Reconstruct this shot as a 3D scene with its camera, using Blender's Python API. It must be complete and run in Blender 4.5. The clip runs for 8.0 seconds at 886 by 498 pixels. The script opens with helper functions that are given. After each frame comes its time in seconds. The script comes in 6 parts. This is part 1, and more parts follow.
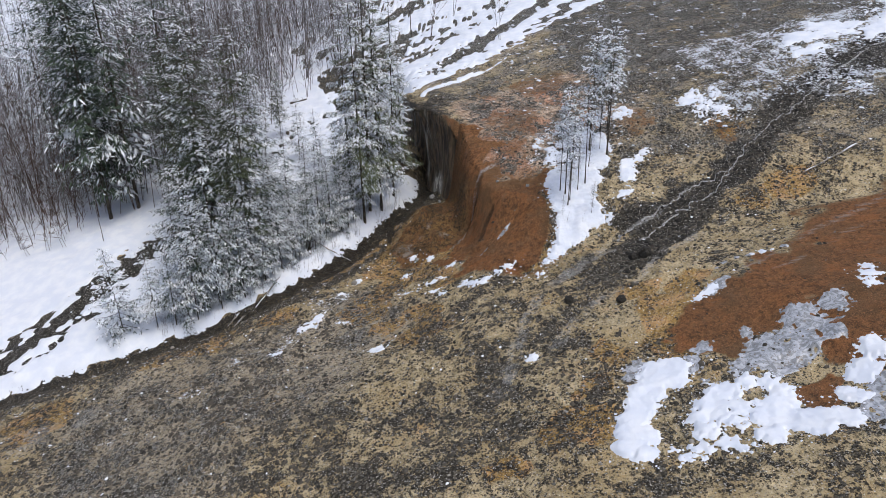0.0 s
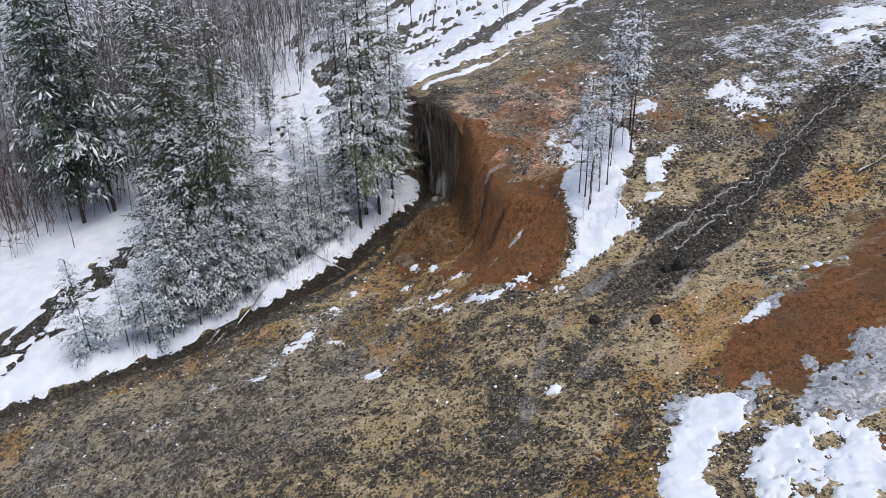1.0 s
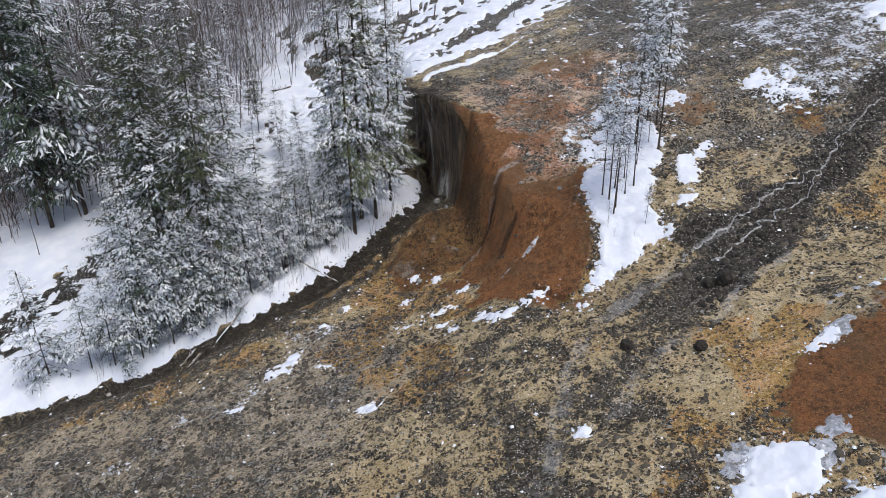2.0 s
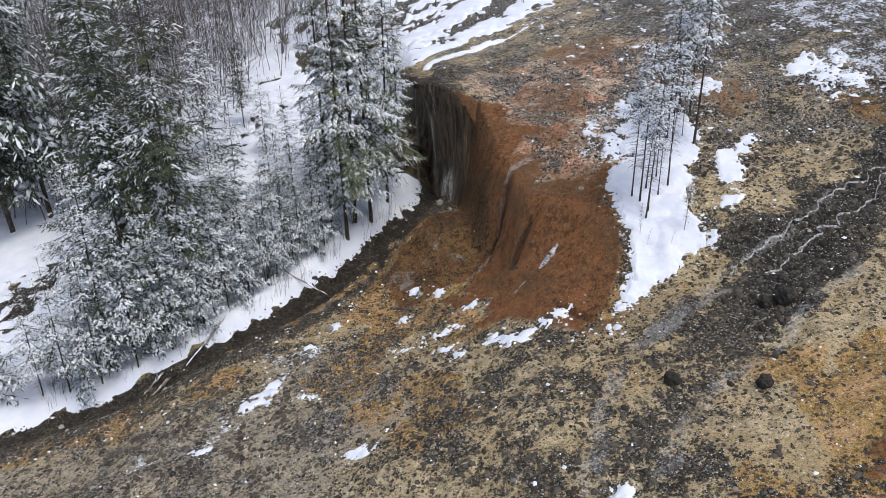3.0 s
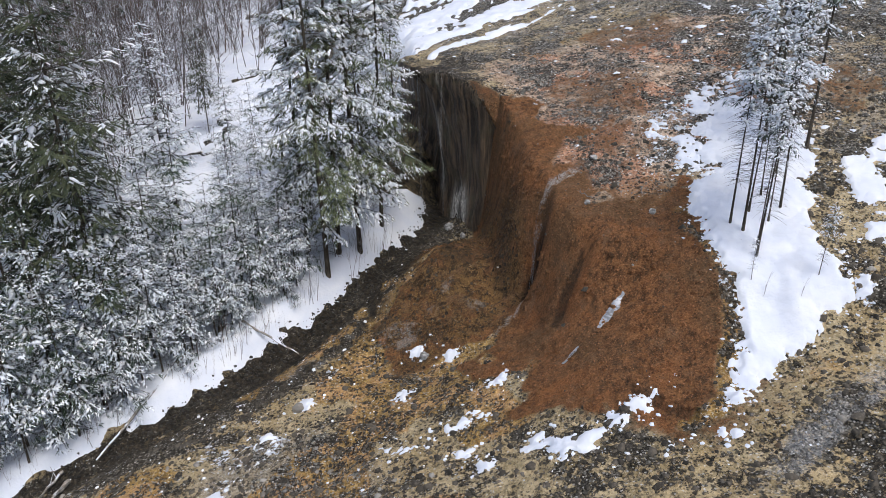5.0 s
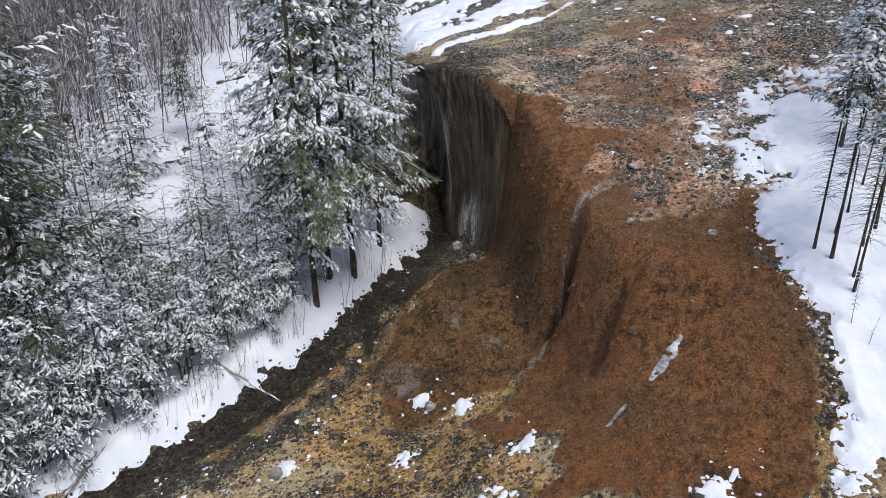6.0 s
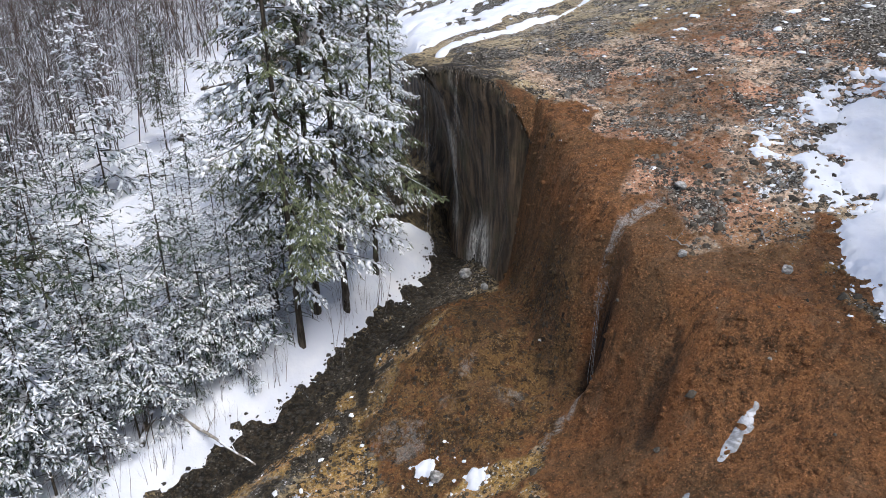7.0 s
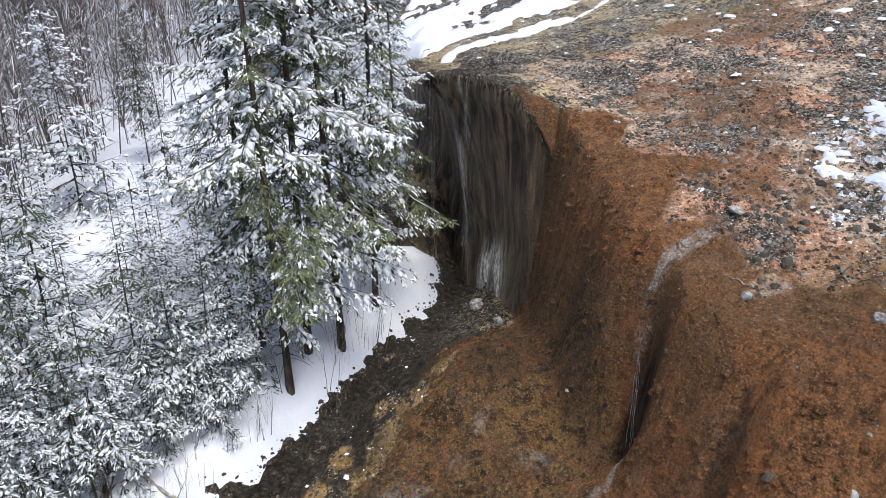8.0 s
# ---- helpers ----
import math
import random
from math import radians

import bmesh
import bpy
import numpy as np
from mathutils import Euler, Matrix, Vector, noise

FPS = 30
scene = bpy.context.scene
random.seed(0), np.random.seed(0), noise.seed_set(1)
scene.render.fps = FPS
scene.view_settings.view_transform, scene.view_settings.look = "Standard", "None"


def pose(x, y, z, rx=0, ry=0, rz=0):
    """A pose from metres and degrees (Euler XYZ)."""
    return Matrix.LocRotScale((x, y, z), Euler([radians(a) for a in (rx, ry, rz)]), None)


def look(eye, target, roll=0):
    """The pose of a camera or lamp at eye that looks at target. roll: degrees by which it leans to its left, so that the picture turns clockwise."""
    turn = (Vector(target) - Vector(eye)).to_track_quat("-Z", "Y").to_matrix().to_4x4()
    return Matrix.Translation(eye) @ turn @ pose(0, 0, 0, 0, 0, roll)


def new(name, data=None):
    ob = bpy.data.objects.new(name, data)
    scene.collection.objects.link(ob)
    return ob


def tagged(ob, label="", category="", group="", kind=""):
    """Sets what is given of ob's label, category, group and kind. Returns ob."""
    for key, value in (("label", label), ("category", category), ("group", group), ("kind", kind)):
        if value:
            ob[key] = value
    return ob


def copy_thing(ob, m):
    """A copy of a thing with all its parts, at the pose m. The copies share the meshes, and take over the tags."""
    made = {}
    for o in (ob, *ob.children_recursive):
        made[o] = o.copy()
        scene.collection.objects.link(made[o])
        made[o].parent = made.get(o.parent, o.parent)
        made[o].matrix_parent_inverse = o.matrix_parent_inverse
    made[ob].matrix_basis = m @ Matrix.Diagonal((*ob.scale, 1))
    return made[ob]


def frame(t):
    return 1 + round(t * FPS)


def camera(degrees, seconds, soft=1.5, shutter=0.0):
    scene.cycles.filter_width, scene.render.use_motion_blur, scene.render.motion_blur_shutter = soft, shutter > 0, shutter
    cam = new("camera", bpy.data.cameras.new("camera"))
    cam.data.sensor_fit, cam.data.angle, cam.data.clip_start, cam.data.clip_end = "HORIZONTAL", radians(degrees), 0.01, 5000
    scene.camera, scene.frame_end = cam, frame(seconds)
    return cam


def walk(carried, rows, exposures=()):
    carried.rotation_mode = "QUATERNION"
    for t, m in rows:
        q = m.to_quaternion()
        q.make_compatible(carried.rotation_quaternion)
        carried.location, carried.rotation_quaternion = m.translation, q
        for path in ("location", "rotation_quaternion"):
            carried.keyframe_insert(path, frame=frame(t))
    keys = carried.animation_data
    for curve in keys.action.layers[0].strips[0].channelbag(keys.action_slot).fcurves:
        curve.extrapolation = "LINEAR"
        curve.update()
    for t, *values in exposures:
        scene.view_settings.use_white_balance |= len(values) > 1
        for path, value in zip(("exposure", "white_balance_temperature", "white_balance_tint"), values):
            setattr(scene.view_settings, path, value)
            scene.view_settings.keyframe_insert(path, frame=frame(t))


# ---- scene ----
cam = camera(62.6, 8.0, soft=0.6)
METRES, EYE, TILT, LEAN, TURN = 34.0, 30.0, 0.0, 0.0, 0.0
ROWS = [
    (0.0, 0.0, 0.0, 0.0, -0.38, -24.65, 0.83),
    (0.5, -0.0037, 0.0684, -0.0226, -0.38, -24.68, 0.83),
    (1.0, -0.0074, 0.1358, -0.0445, -0.39, -24.7, 0.83),
    (1.5, -0.011, 0.2021, -0.0663, -0.41, -24.75, 0.83),
    (3.0, -0.0184, 0.3988, -0.1361, -0.42, -24.77, 0.87),
    (3.5, -0.0213, 0.4645, -0.1598, -0.42, -24.6, 0.88),
    (4.0, -0.0239, 0.5293, -0.1804, -0.42, -24.37, 0.89),
    (4.5, -0.0263, 0.5929, -0.1995, -0.37, -24.11, 0.94),
    (6.0, -0.0376, 0.7738, -0.2538, -0.37, -23.17, 0.94),
    (6.5, -0.0403, 0.8275, -0.2658, -0.36, -22.85, 0.93),
    (7.0, -0.0432, 0.8754, -0.2769, -0.37, -22.5, 0.94),
    (7.5, -0.0465, 0.9176, -0.2862, -0.35, -22.15, 0.93),
    (8.0, -0.0494, 0.954, -0.2911, -0.34, -21.86, 0.95),
]
walk(cam, [(t, pose(0, 0, EYE, TILT, LEAN, TURN) @ pose(METRES * x, METRES * y, METRES * z, 90 + pitch, roll, yaw)) for t, x, y, z, yaw, pitch, roll in ROWS],
     [(0.0, 0.36), (3.0, 0.48), (4.5, 0.52), (6.0, 0.52), (8.0, 0.90)])

# ---- light ----
world = bpy.data.worlds.new("overcast_sky")
scene.world = world
world.use_nodes = True
wn, wl = world.node_tree.nodes, world.node_tree.links
sky = wn.new("ShaderNodeTexSky")
sky.sky_type, sky.sun_disc = "NISHITA", False
sky.sun_elevation, sky.sun_rotation = radians(66), radians(144)
sky.air_density, sky.dust_density, sky.ozone_density = 1.0, 4.0, 1.0
grey = wn.new("ShaderNodeHueSaturation")
grey.inputs["Saturation"].default_value = 1.08
wl.new(sky.outputs["Color"], grey.inputs["Color"])
wl.new(grey.outputs["Color"], wn["Background"].inputs["Color"])
wn["Background"].inputs["Strength"].default_value = 0.125
sun = new("sun", bpy.data.lights.new("sun", "SUN"))
sun.data.energy, sun.data.angle, sun.data.color = 1.1, radians(28), (0.93, 0.975, 1.0)
sun.matrix_world = look((16, 18, 72), (0, 40, 12))


# ---- materials ----
class Nodes:
    """A node material with short calls."""

    def __init__(self, name, rough=0.9, spec=0.2):
        self.mat = bpy.data.materials.new(name)
        self.mat.use_nodes = True
        self.tree = self.mat.node_tree
        self.bsdf = self.tree.nodes["Principled BSDF"]
        self.bsdf.inputs["Roughness"].default_value = rough
        self.bsdf.inputs["Specular IOR Level"].default_value = spec
        self.where = self.node("ShaderNodeNewGeometry").outputs["Position"]

    def node(self, kind, **sets):
        n = self.tree.nodes.new(kind)
        if "feature" in sets:
            n.feature = sets["feature"]
        if "operation" in sets:
            n.operation = sets["operation"]
        if "interpolation_type" in sets:
            n.interpolation_type = sets["interpolation_type"]
        if "data_type" in sets:
            n.data_type = sets["data_type"]
        if "blend_type" in sets:
            n.blend_type = sets["blend_type"]
        if "attribute_name" in sets:
            n.attribute_name = sets["attribute_name"]
        return n

    def put(self, socket, value):
        if isinstance(value, bpy.types.NodeSocket):
            self.tree.links.new(value, socket)
        else:
            if socket.type == "RGBA" and not hasattr(value, "__len__"):
                value = (value, value, value, 1)
            elif socket.type == "RGBA" and len(value) == 3:
                value = (*value, 1)
            socket.default_value = value

    def noise(self, size, detail=4.0, rough=0.55, stretch=None, twist=0.0):
        n = self.node("ShaderNodeTexNoise")
        at = self.where
        if stretch:
            m = self.node("ShaderNodeMapping")
            m.inputs["Scale"].default_value = stretch
            self.put(m.inputs["Vector"], at)
            at = m.outputs["Vector"]
        self.put(n.inputs["Vector"], at)
        n.inputs["Scale"].default_value = 1.0 / size
        n.inputs["Detail"].default_value, n.inputs["Roughness"].default_value, n.inputs["Distortion"].default_value = detail, rough, twist
        return n.outputs["Fac"]

    def math(self, op, a, b=0.0, c=None):
        n = self.node("ShaderNodeMath", operation=op)
        self.put(n.inputs[0], a), self.put(n.inputs[1], b)
        if c is not None:
            self.put(n.inputs[2], c)
        return n.outputs[0]

    def ramp(self, value, lo, hi, a=0.0, b=1.0):
        n = self.node("ShaderNodeMapRange", interpolation_type="SMOOTHSTEP")
        for k, v in zip(("Value", "From Min", "From Max", "To Min", "To Max"), (value, lo, hi, a, b)):
            self.put(n.inputs[k], v)
        return n.outputs["Result"]

    def mix(self, fac, a, b):
        n = self.node("ShaderNodeMix", data_type="RGBA")
        self.put(n.inputs[0], fac), self.put(n.inputs[6], a), self.put(n.inputs[7], b)
        return n.outputs[2]

    def attribute(self, name):
        n = self.node("ShaderNodeAttribute", attribute_name=name)
        sep = self.node("ShaderNodeSeparateColor")
        self.put(sep.inputs[0], n.outputs["Color"])
        return sep.outputs[0], sep.outputs[1], sep.outputs[2], n.outputs["Alpha"]

    def upward(self):
        sep = self.node("ShaderNodeSeparateXYZ")
        self.put(sep.inputs[0], self.node("ShaderNodeNewGeometry").outputs["Normal"])
        return sep.outputs[2]

    def island(self):
        return self.node("ShaderNodeNewGeometry").outputs["Random Per Island"]

    def tone(self, color, k):
        n = self.node("ShaderNodeMix", data_type="RGBA", blend_type="MULTIPLY")
        n.inputs[0].default_value = 1.0
        self.put(n.inputs[6], color), self.put(n.inputs[7], k if isinstance(k, bpy.types.NodeSocket) else (k, k, k))
        return n.outputs[2]

    def done(self, color, bump=None, depth=0.02, strength=0.6, rough=None):
        self.put(self.bsdf.inputs["Base Color"], color)
        if rough is not None:
            self.put(self.bsdf.inputs["Roughness"], rough)
        if bump is not None:
            b = self.node("ShaderNodeBump")
            b.inputs["Strength"].default_value, b.inputs["Distance"].default_value = strength, depth
            self.put(b.inputs["Height"], bump)
            self.put(self.bsdf.inputs["Normal"], b.outputs["Normal"])
        return self.mat


def ground_material():
    n = Nodes("bare_ground", 0.88, 0.25)
    red, dark, ochre, _ = n.attribute("zone_a")
    gravel, dust, wet, _ = n.attribute("zone_b")
    pale, black, olive, hill = n.attribute("zone_c")
    big, mid, small, tiny = n.noise(2.6, 4), n.noise(0.55, 6, 0.68), n.noise(0.16, 5, 0.65), n.noise(0.045, 3, 0.6)

    def crumbs(size, seed, share):
        """Rounded crumbs: how far inside one, and a random value for each."""
        v = n.node("ShaderNodeTexVoronoi", feature="F1")
        shift = n.node("ShaderNodeVectorMath", operation="ADD")
        jitter = n.node("ShaderNodeTexNoise")
        n.put(jitter.inputs["Vector"], n.where)
        jitter.inputs["Scale"].default_value = 2.0 / size
        wobble = n.node("ShaderNodeVectorMath", operation="SCALE")
        n.put(wobble.inputs[0], jitter.outputs["Color"])
        wobble.inputs["Scale"].default_value = size * 0.7
        n.put(shift.inputs[0], n.where), n.put(shift.inputs[1], wobble.outputs[0])
        n.put(v.inputs["Vector"], shift.outputs[0])
        v.inputs["Scale"].default_value = 1.0 / size
        sep = n.node("ShaderNodeSeparateColor")
        n.put(sep.inputs[0], v.outputs["Color"])
        inside = n.ramp(v.outputs["Distance"], 0.62, 0.38)
        return n.math("MULTIPLY", inside, n.ramp(n.math("SUBTRACT", share, sep.outputs[0]), -0.02, 0.04)), sep.outputs[1]

    # sandy soil, golden moss, rust and the red mineral crust
    tan = n.mix(n.ramp(mid, 0.30, 0.70), (0.27, 0.205, 0.105), (0.58, 0.465, 0.28))
    tan = n.mix(n.ramp(big, 0.45, 0.66, 0.0, 0.8), tan, (0.375, 0.275, 0.135))
    tan = n.mix(n.math("MULTIPLY", gravel, 0.65), tan, n.mix(n.ramp(small, 0.35, 0.65), (0.17, 0.145, 0.11), (0.38, 0.335, 0.275)))
    tan = n.mix(hill, tan, n.mix(n.ramp(n.noise(0.35, 6, 0.7), 0.36, 0.64), (0.27, 0.175, 0.115), (0.56, 0.42, 0.31)))
    gold = n.mix(n.ramp(small, 0.35, 0.65), (0.19, 0.105, 0.026), (0.44, 0.275, 0.085))
    gold = n.mix(n.ramp(n.noise(0.9, 5, 0.6), 0.45, 0.60), gold, n.mix(mid, (0.40, 0.195, 0.05), (0.55, 0.36, 0.18)))
    gold = n.mix(hill, gold, n.mix(mid, (0.35, 0.15, 0.08), (0.54, 0.31, 0.20)))
    streak, grain = n.noise(0.20, 6, 0.7, (1, 1, 0.14)), n.noise(0.055, 5, 0.7)
    crust = n.mix(n.ramp(streak, 0.34, 0.66), (0.105, 0.056, 0.026), (0.33, 0.150, 0.060))
    crust = n.mix(n.ramp(n.noise(1.5, 6, 0.65), 0.50, 0.64, 0.0, 0.65), crust, n.mix(grain, (0.21, 0.080, 0.026), (0.50, 0.205, 0.075)))
    crust = n.mix(n.ramp(big, 0.46, 0.64, 0.0, 0.7), crust, (0.165, 0.100, 0.050))
    mossy = n.mix(n.ramp(n.noise(0.45, 8, 0.78, None, 0.6), 0.43, 0.56), (0.042, 0.030, 0.017), (0.25, 0.145, 0.055))
    mossy = n.mix(n.ramp(n.noise(0.20, 6, 0.75), 0.60, 0.68, 0.0, 0.7), mossy, (0.40, 0.33, 0.22))
    crust = n.mix(n.math("MULTIPLY", olive, n.ramp(n.noise(0.8, 6, 0.7), 0.36, 0.56, 0.0, 0.9)), crust, mossy)
    crust = n.mix(n.ramp(n.noise(0.7, 6, 0.7), 0.52, 0.66, 0.0, 0.7), crust, n.mix(mid, (0.125, 0.075, 0.040), (0.34, 0.19, 0.10)))
    crust = n.mix(n.ramp(grain, 0.54, 0.66, 0.0, 0.75), crust, n.mix(olive, (0.50, 0.225, 0.10), (0.46, 0.28, 0.11)))
    crust = n.mix(n.ramp(grain, 0.46, 0.36, 0.0, 0.6), crust, (0.045, 0.026, 0.015))
    c = n.mix(n.ramp(n.math("ADD", ochre, n.math("MULTIPLY", mid, 1.1)), 0.78, 1.1, 0.0, 0.95), tan, gold)
    c = n.mix(n.ramp(tiny, 0.53, 0.66, 0.0, 0.5), c, (0.62, 0.54, 0.40))
    # fine dark grain: shade of the soil's small gaps put into the colour
    c = n.mix(n.ramp(n.noise(0.07, 4, 0.7), 0.54, 0.64, 0.0, 0.7), c, (0.075, 0.055, 0.034))
    redness = n.ramp(n.math("ADD", red, n.math("ADD", n.math("MULTIPLY", mid, 0.8), n.math("MULTIPLY", small, 0.5))), 0.90, 1.32)
    c = n.mix(redness, c, crust)
    # ragged patches of dark clods and grey gravel, solid in the wet runs, with single clods strewn between
    calm = n.math("SUBTRACT", 1.0, n.math("MULTIPLY", redness, n.ramp(olive, 0.0, 1.0, 1.0, 0.45)))
    spread = n.math("ADD", n.math("ADD", n.math("MULTIPLY", n.noise(0.45, 8, 0.74, None, 0.4), 0.68), n.math("MULTIPLY", n.noise(0.12, 4, 0.7), 0.32)), n.math("MULTIPLY", n.math("SUBTRACT", n.noise(2.1, 4), 0.5), 0.42))
    lot = n.math("ADD", spread, n.math("MULTIPLY", n.math("SUBTRACT", dark, 0.30), 0.24))
    patch = n.math("MULTIPLY", n.ramp(lot, 0.53, 0.555), calm)
    share = n.math("MULTIPLY", n.ramp(lot, 0.42, 0.55, 0.14, 0.60), calm)
    lump, tone = crumbs(0.13, 1, share)
    speck, tone2 = crumbs(0.06, 2, n.math("MULTIPLY", share, 0.8))
    clod, tone4 = crumbs(0.13, 4, 0.9)
    clod_c = n.mix(tone4, (0.030, 0.027, 0.022), n.mix(gravel, (0.175, 0.155, 0.122), (0.33, 0.32, 0.285)))
    # gaps between clods painted near black, standing for the shade in them
    clod_c = n.mix(n.math("SUBTRACT", 1.0, clod), clod_c, (0.016, 0.014, 0.011))
    clod_c = n.mix(n.ramp(tiny, 0.52, 0.68, 0.0, 0.6), clod_c, n.mix(gravel, (0.24, 0.215, 0.17), (0.42, 0.41, 0.38)))
    clod_c = n.mix(n.ramp(dark, 0.75, 1.4, 0.0, 0.9), clod_c, n.mix(n.ramp(tone4, 0.6, 0.9), (0.012, 0.012, 0.012), (0.062, 0.061, 0.058)))
    c = n.mix(n.math("MULTIPLY", speck, 0.8), c, n.mix(tone2, (0.035, 0.029, 0.022), (0.13, 0.10, 0.07)))
    c = n.mix(n.math("MULTIPLY", lump, 0.9), c, n.mix(tone, (0.026, 0.022, 0.018), (0.095, 0.078, 0.058)))
    c = n.mix(n.math("MULTIPLY", patch, 0.95), c, clod_c)
    chip, tone3 = crumbs(0.055, 3, n.math("ADD", n.math("ADD", 0.09, n.math("MULTIPLY", patch, 0.13)), n.math("MULTIPLY", gravel, 0.13)))
    chip = n.math("MULTIPLY", chip, n.ramp(redness, 0.0, 0.6, 1.0, 0.0))
    c = n.mix(n.math("MULTIPLY", chip, 0.9), c, n.mix(tone3, (0.20, 0.18, 0.15), (0.66, 0.63, 0.57)))
    # pale streaks, black seepage, and the shade of hollows and mound wall painted black
    c = n.mix(n.math("MULTIPLY", pale, n.ramp(n.math("ADD", n.math("MULTIPLY", n.noise(0.30, 8, 0.80, None, 1.4), 0.6), n.math("MULTIPLY", n.noise(1.1, 4), 0.4)), 0.455, 0.56, 0.0, 0.85)), c, n.mix(n.ramp(tiny, 0.35, 0.65), (0.30, 0.29, 0.27), (0.68, 0.67, 0.65)))
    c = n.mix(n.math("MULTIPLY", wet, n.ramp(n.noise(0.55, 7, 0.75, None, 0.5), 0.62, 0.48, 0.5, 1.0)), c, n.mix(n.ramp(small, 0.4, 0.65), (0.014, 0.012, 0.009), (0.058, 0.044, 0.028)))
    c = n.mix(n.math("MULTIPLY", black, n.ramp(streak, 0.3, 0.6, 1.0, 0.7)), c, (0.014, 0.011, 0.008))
    flake = n.ramp(n.math("ADD", n.math("ADD", n.math("MULTIPLY", n.noise(0.16, 5, 0.75), 0.55), n.math("MULTIPLY", n.noise(1.1, 5, 0.7), 0.5)), n.math("MULTIPLY", dust, 0.16)), 0.695, 0.72)
    flake = n.math("MULTIPLY", flake, n.ramp(dust, 0.02, 0.25))
    c = n.mix(flake, c, (0.80, 0.83, 0.88))
    height = n.math("ADD", mid, n.math("ADD", n.math("MULTIPLY", small, 0.5), n.math("MULTIPLY", tiny, 0.22)))
    raised = n.math("MULTIPLY", patch, n.math("ADD", 0.12, n.math("MULTIPLY", clod, 0.25)))
    height = n.math("ADD", height, n.math("MULTIPLY", n.math("MULTIPLY", redness, grain), 0.9))
    height = n.math("ADD", height, n.math("ADD", raised, n.math("ADD", n.math("MULTIPLY", lump, 0.3), n.math("ADD", n.math("MULTIPLY", speck, 0.15), n.math("MULTIPLY", flake, 0.2)))))
    return n.done(n.tone(c, n.ramp(hill, 0.0, 1.0, 1.12, 1.28)), height, 0.24, 1.0, n.ramp(wet, 0.0, 1.0, 0.9, 0.72))


def snow_material(name="snow", clean=1.0):
    n = Nodes(name, 0.75, 0.25)
    mid, small = n.noise(0.9, 4), n.noise(0.12, 4, 0.6)
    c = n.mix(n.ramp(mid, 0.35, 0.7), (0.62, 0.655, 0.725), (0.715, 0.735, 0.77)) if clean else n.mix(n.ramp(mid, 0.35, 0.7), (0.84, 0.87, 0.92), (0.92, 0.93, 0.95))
    speck = n.ramp(n.noise(0.10, 4, 0.7), 0.70, 0.76)
    c = n.mix(n.math("MULTIPLY", speck, 0.6 * clean), c, (0.20, 0.16, 0.11))
    if not clean:
        # loose snow on twigs lets light through
        glow, both = n.node("ShaderNodeBsdfTranslucent"), n.node("ShaderNodeMixShader")
        n.put(glow.inputs["Color"], (0.92, 0.94, 0.98))
        both.inputs[0].default_value = 0.22
        out = n.tree.nodes["Material Output"]
        n.tree.links.new(n.bsdf.outputs[0], both.inputs[1])
        n.tree.links.new(glow.outputs[0], both.inputs[2])
        n.tree.links.new(both.outputs[0], out.inputs["Surface"])
    return n.done(c, n.math("ADD", mid, n.math("MULTIPLY", small, 0.35)), 0.10, 0.5)


def ice_material():
    n = Nodes("thin_ice", 0.35, 0.5)
    c = n.mix(n.ramp(n.noise(0.35, 6, 0.65, None, 1.5), 0.4, 0.62), (0.19, 0.195, 0.20), (0.44, 0.455, 0.49))
    c = n.mix(n.ramp(n.noise(0.12, 4), 0.58, 0.7), c, (0.13, 0.095, 0.06))
    return n.done(c, n.noise(0.1, 4), 0.04, 0.5)


def needle_material(name, deep, light, frost):
    n = Nodes(name, 0.7, 0.25)
    c = n.mix(n.island(), deep, light)
    c = n.mix(n.ramp(n.noise(0.5, 3), 0.35, 0.7, 0.0, 0.6), c, deep)
    lying = n.ramp(n.noise(0.38, 5, 0.7), 0.66 - frost * 0.3, 0.70 - frost * 0.3)
    rime = n.math("MULTIPLY", n.ramp(n.upward(), 0.05, 0.45), lying)
    return n.done(n.mix(n.math("MULTIPLY", rime, 0.95), c, (0.80, 0.84, 0.90)))


def bark_material(name, deep, light, frost=0.0):
    n = Nodes(name, 0.9, 0.15)
    c = n.mix(n.ramp(n.noise(0.09, 5, 0.65, (1, 1, 0.25)), 0.35, 0.65), deep, light)
    if frost:
        rime = n.math("MULTIPLY", n.ramp(n.upward(), 0.1, 0.6), n.ramp(n.noise(0.5, 3), 0.6 - frost * 0.45, 0.7 - frost * 0.4))
        c = n.mix(n.math("MULTIPLY", rime, 0.9), c, (0.75, 0.79, 0.86))
    return n.done(c, n.noise(0.05, 3, 0.6, (1, 1, 0.3)), 0.03, 0.7)


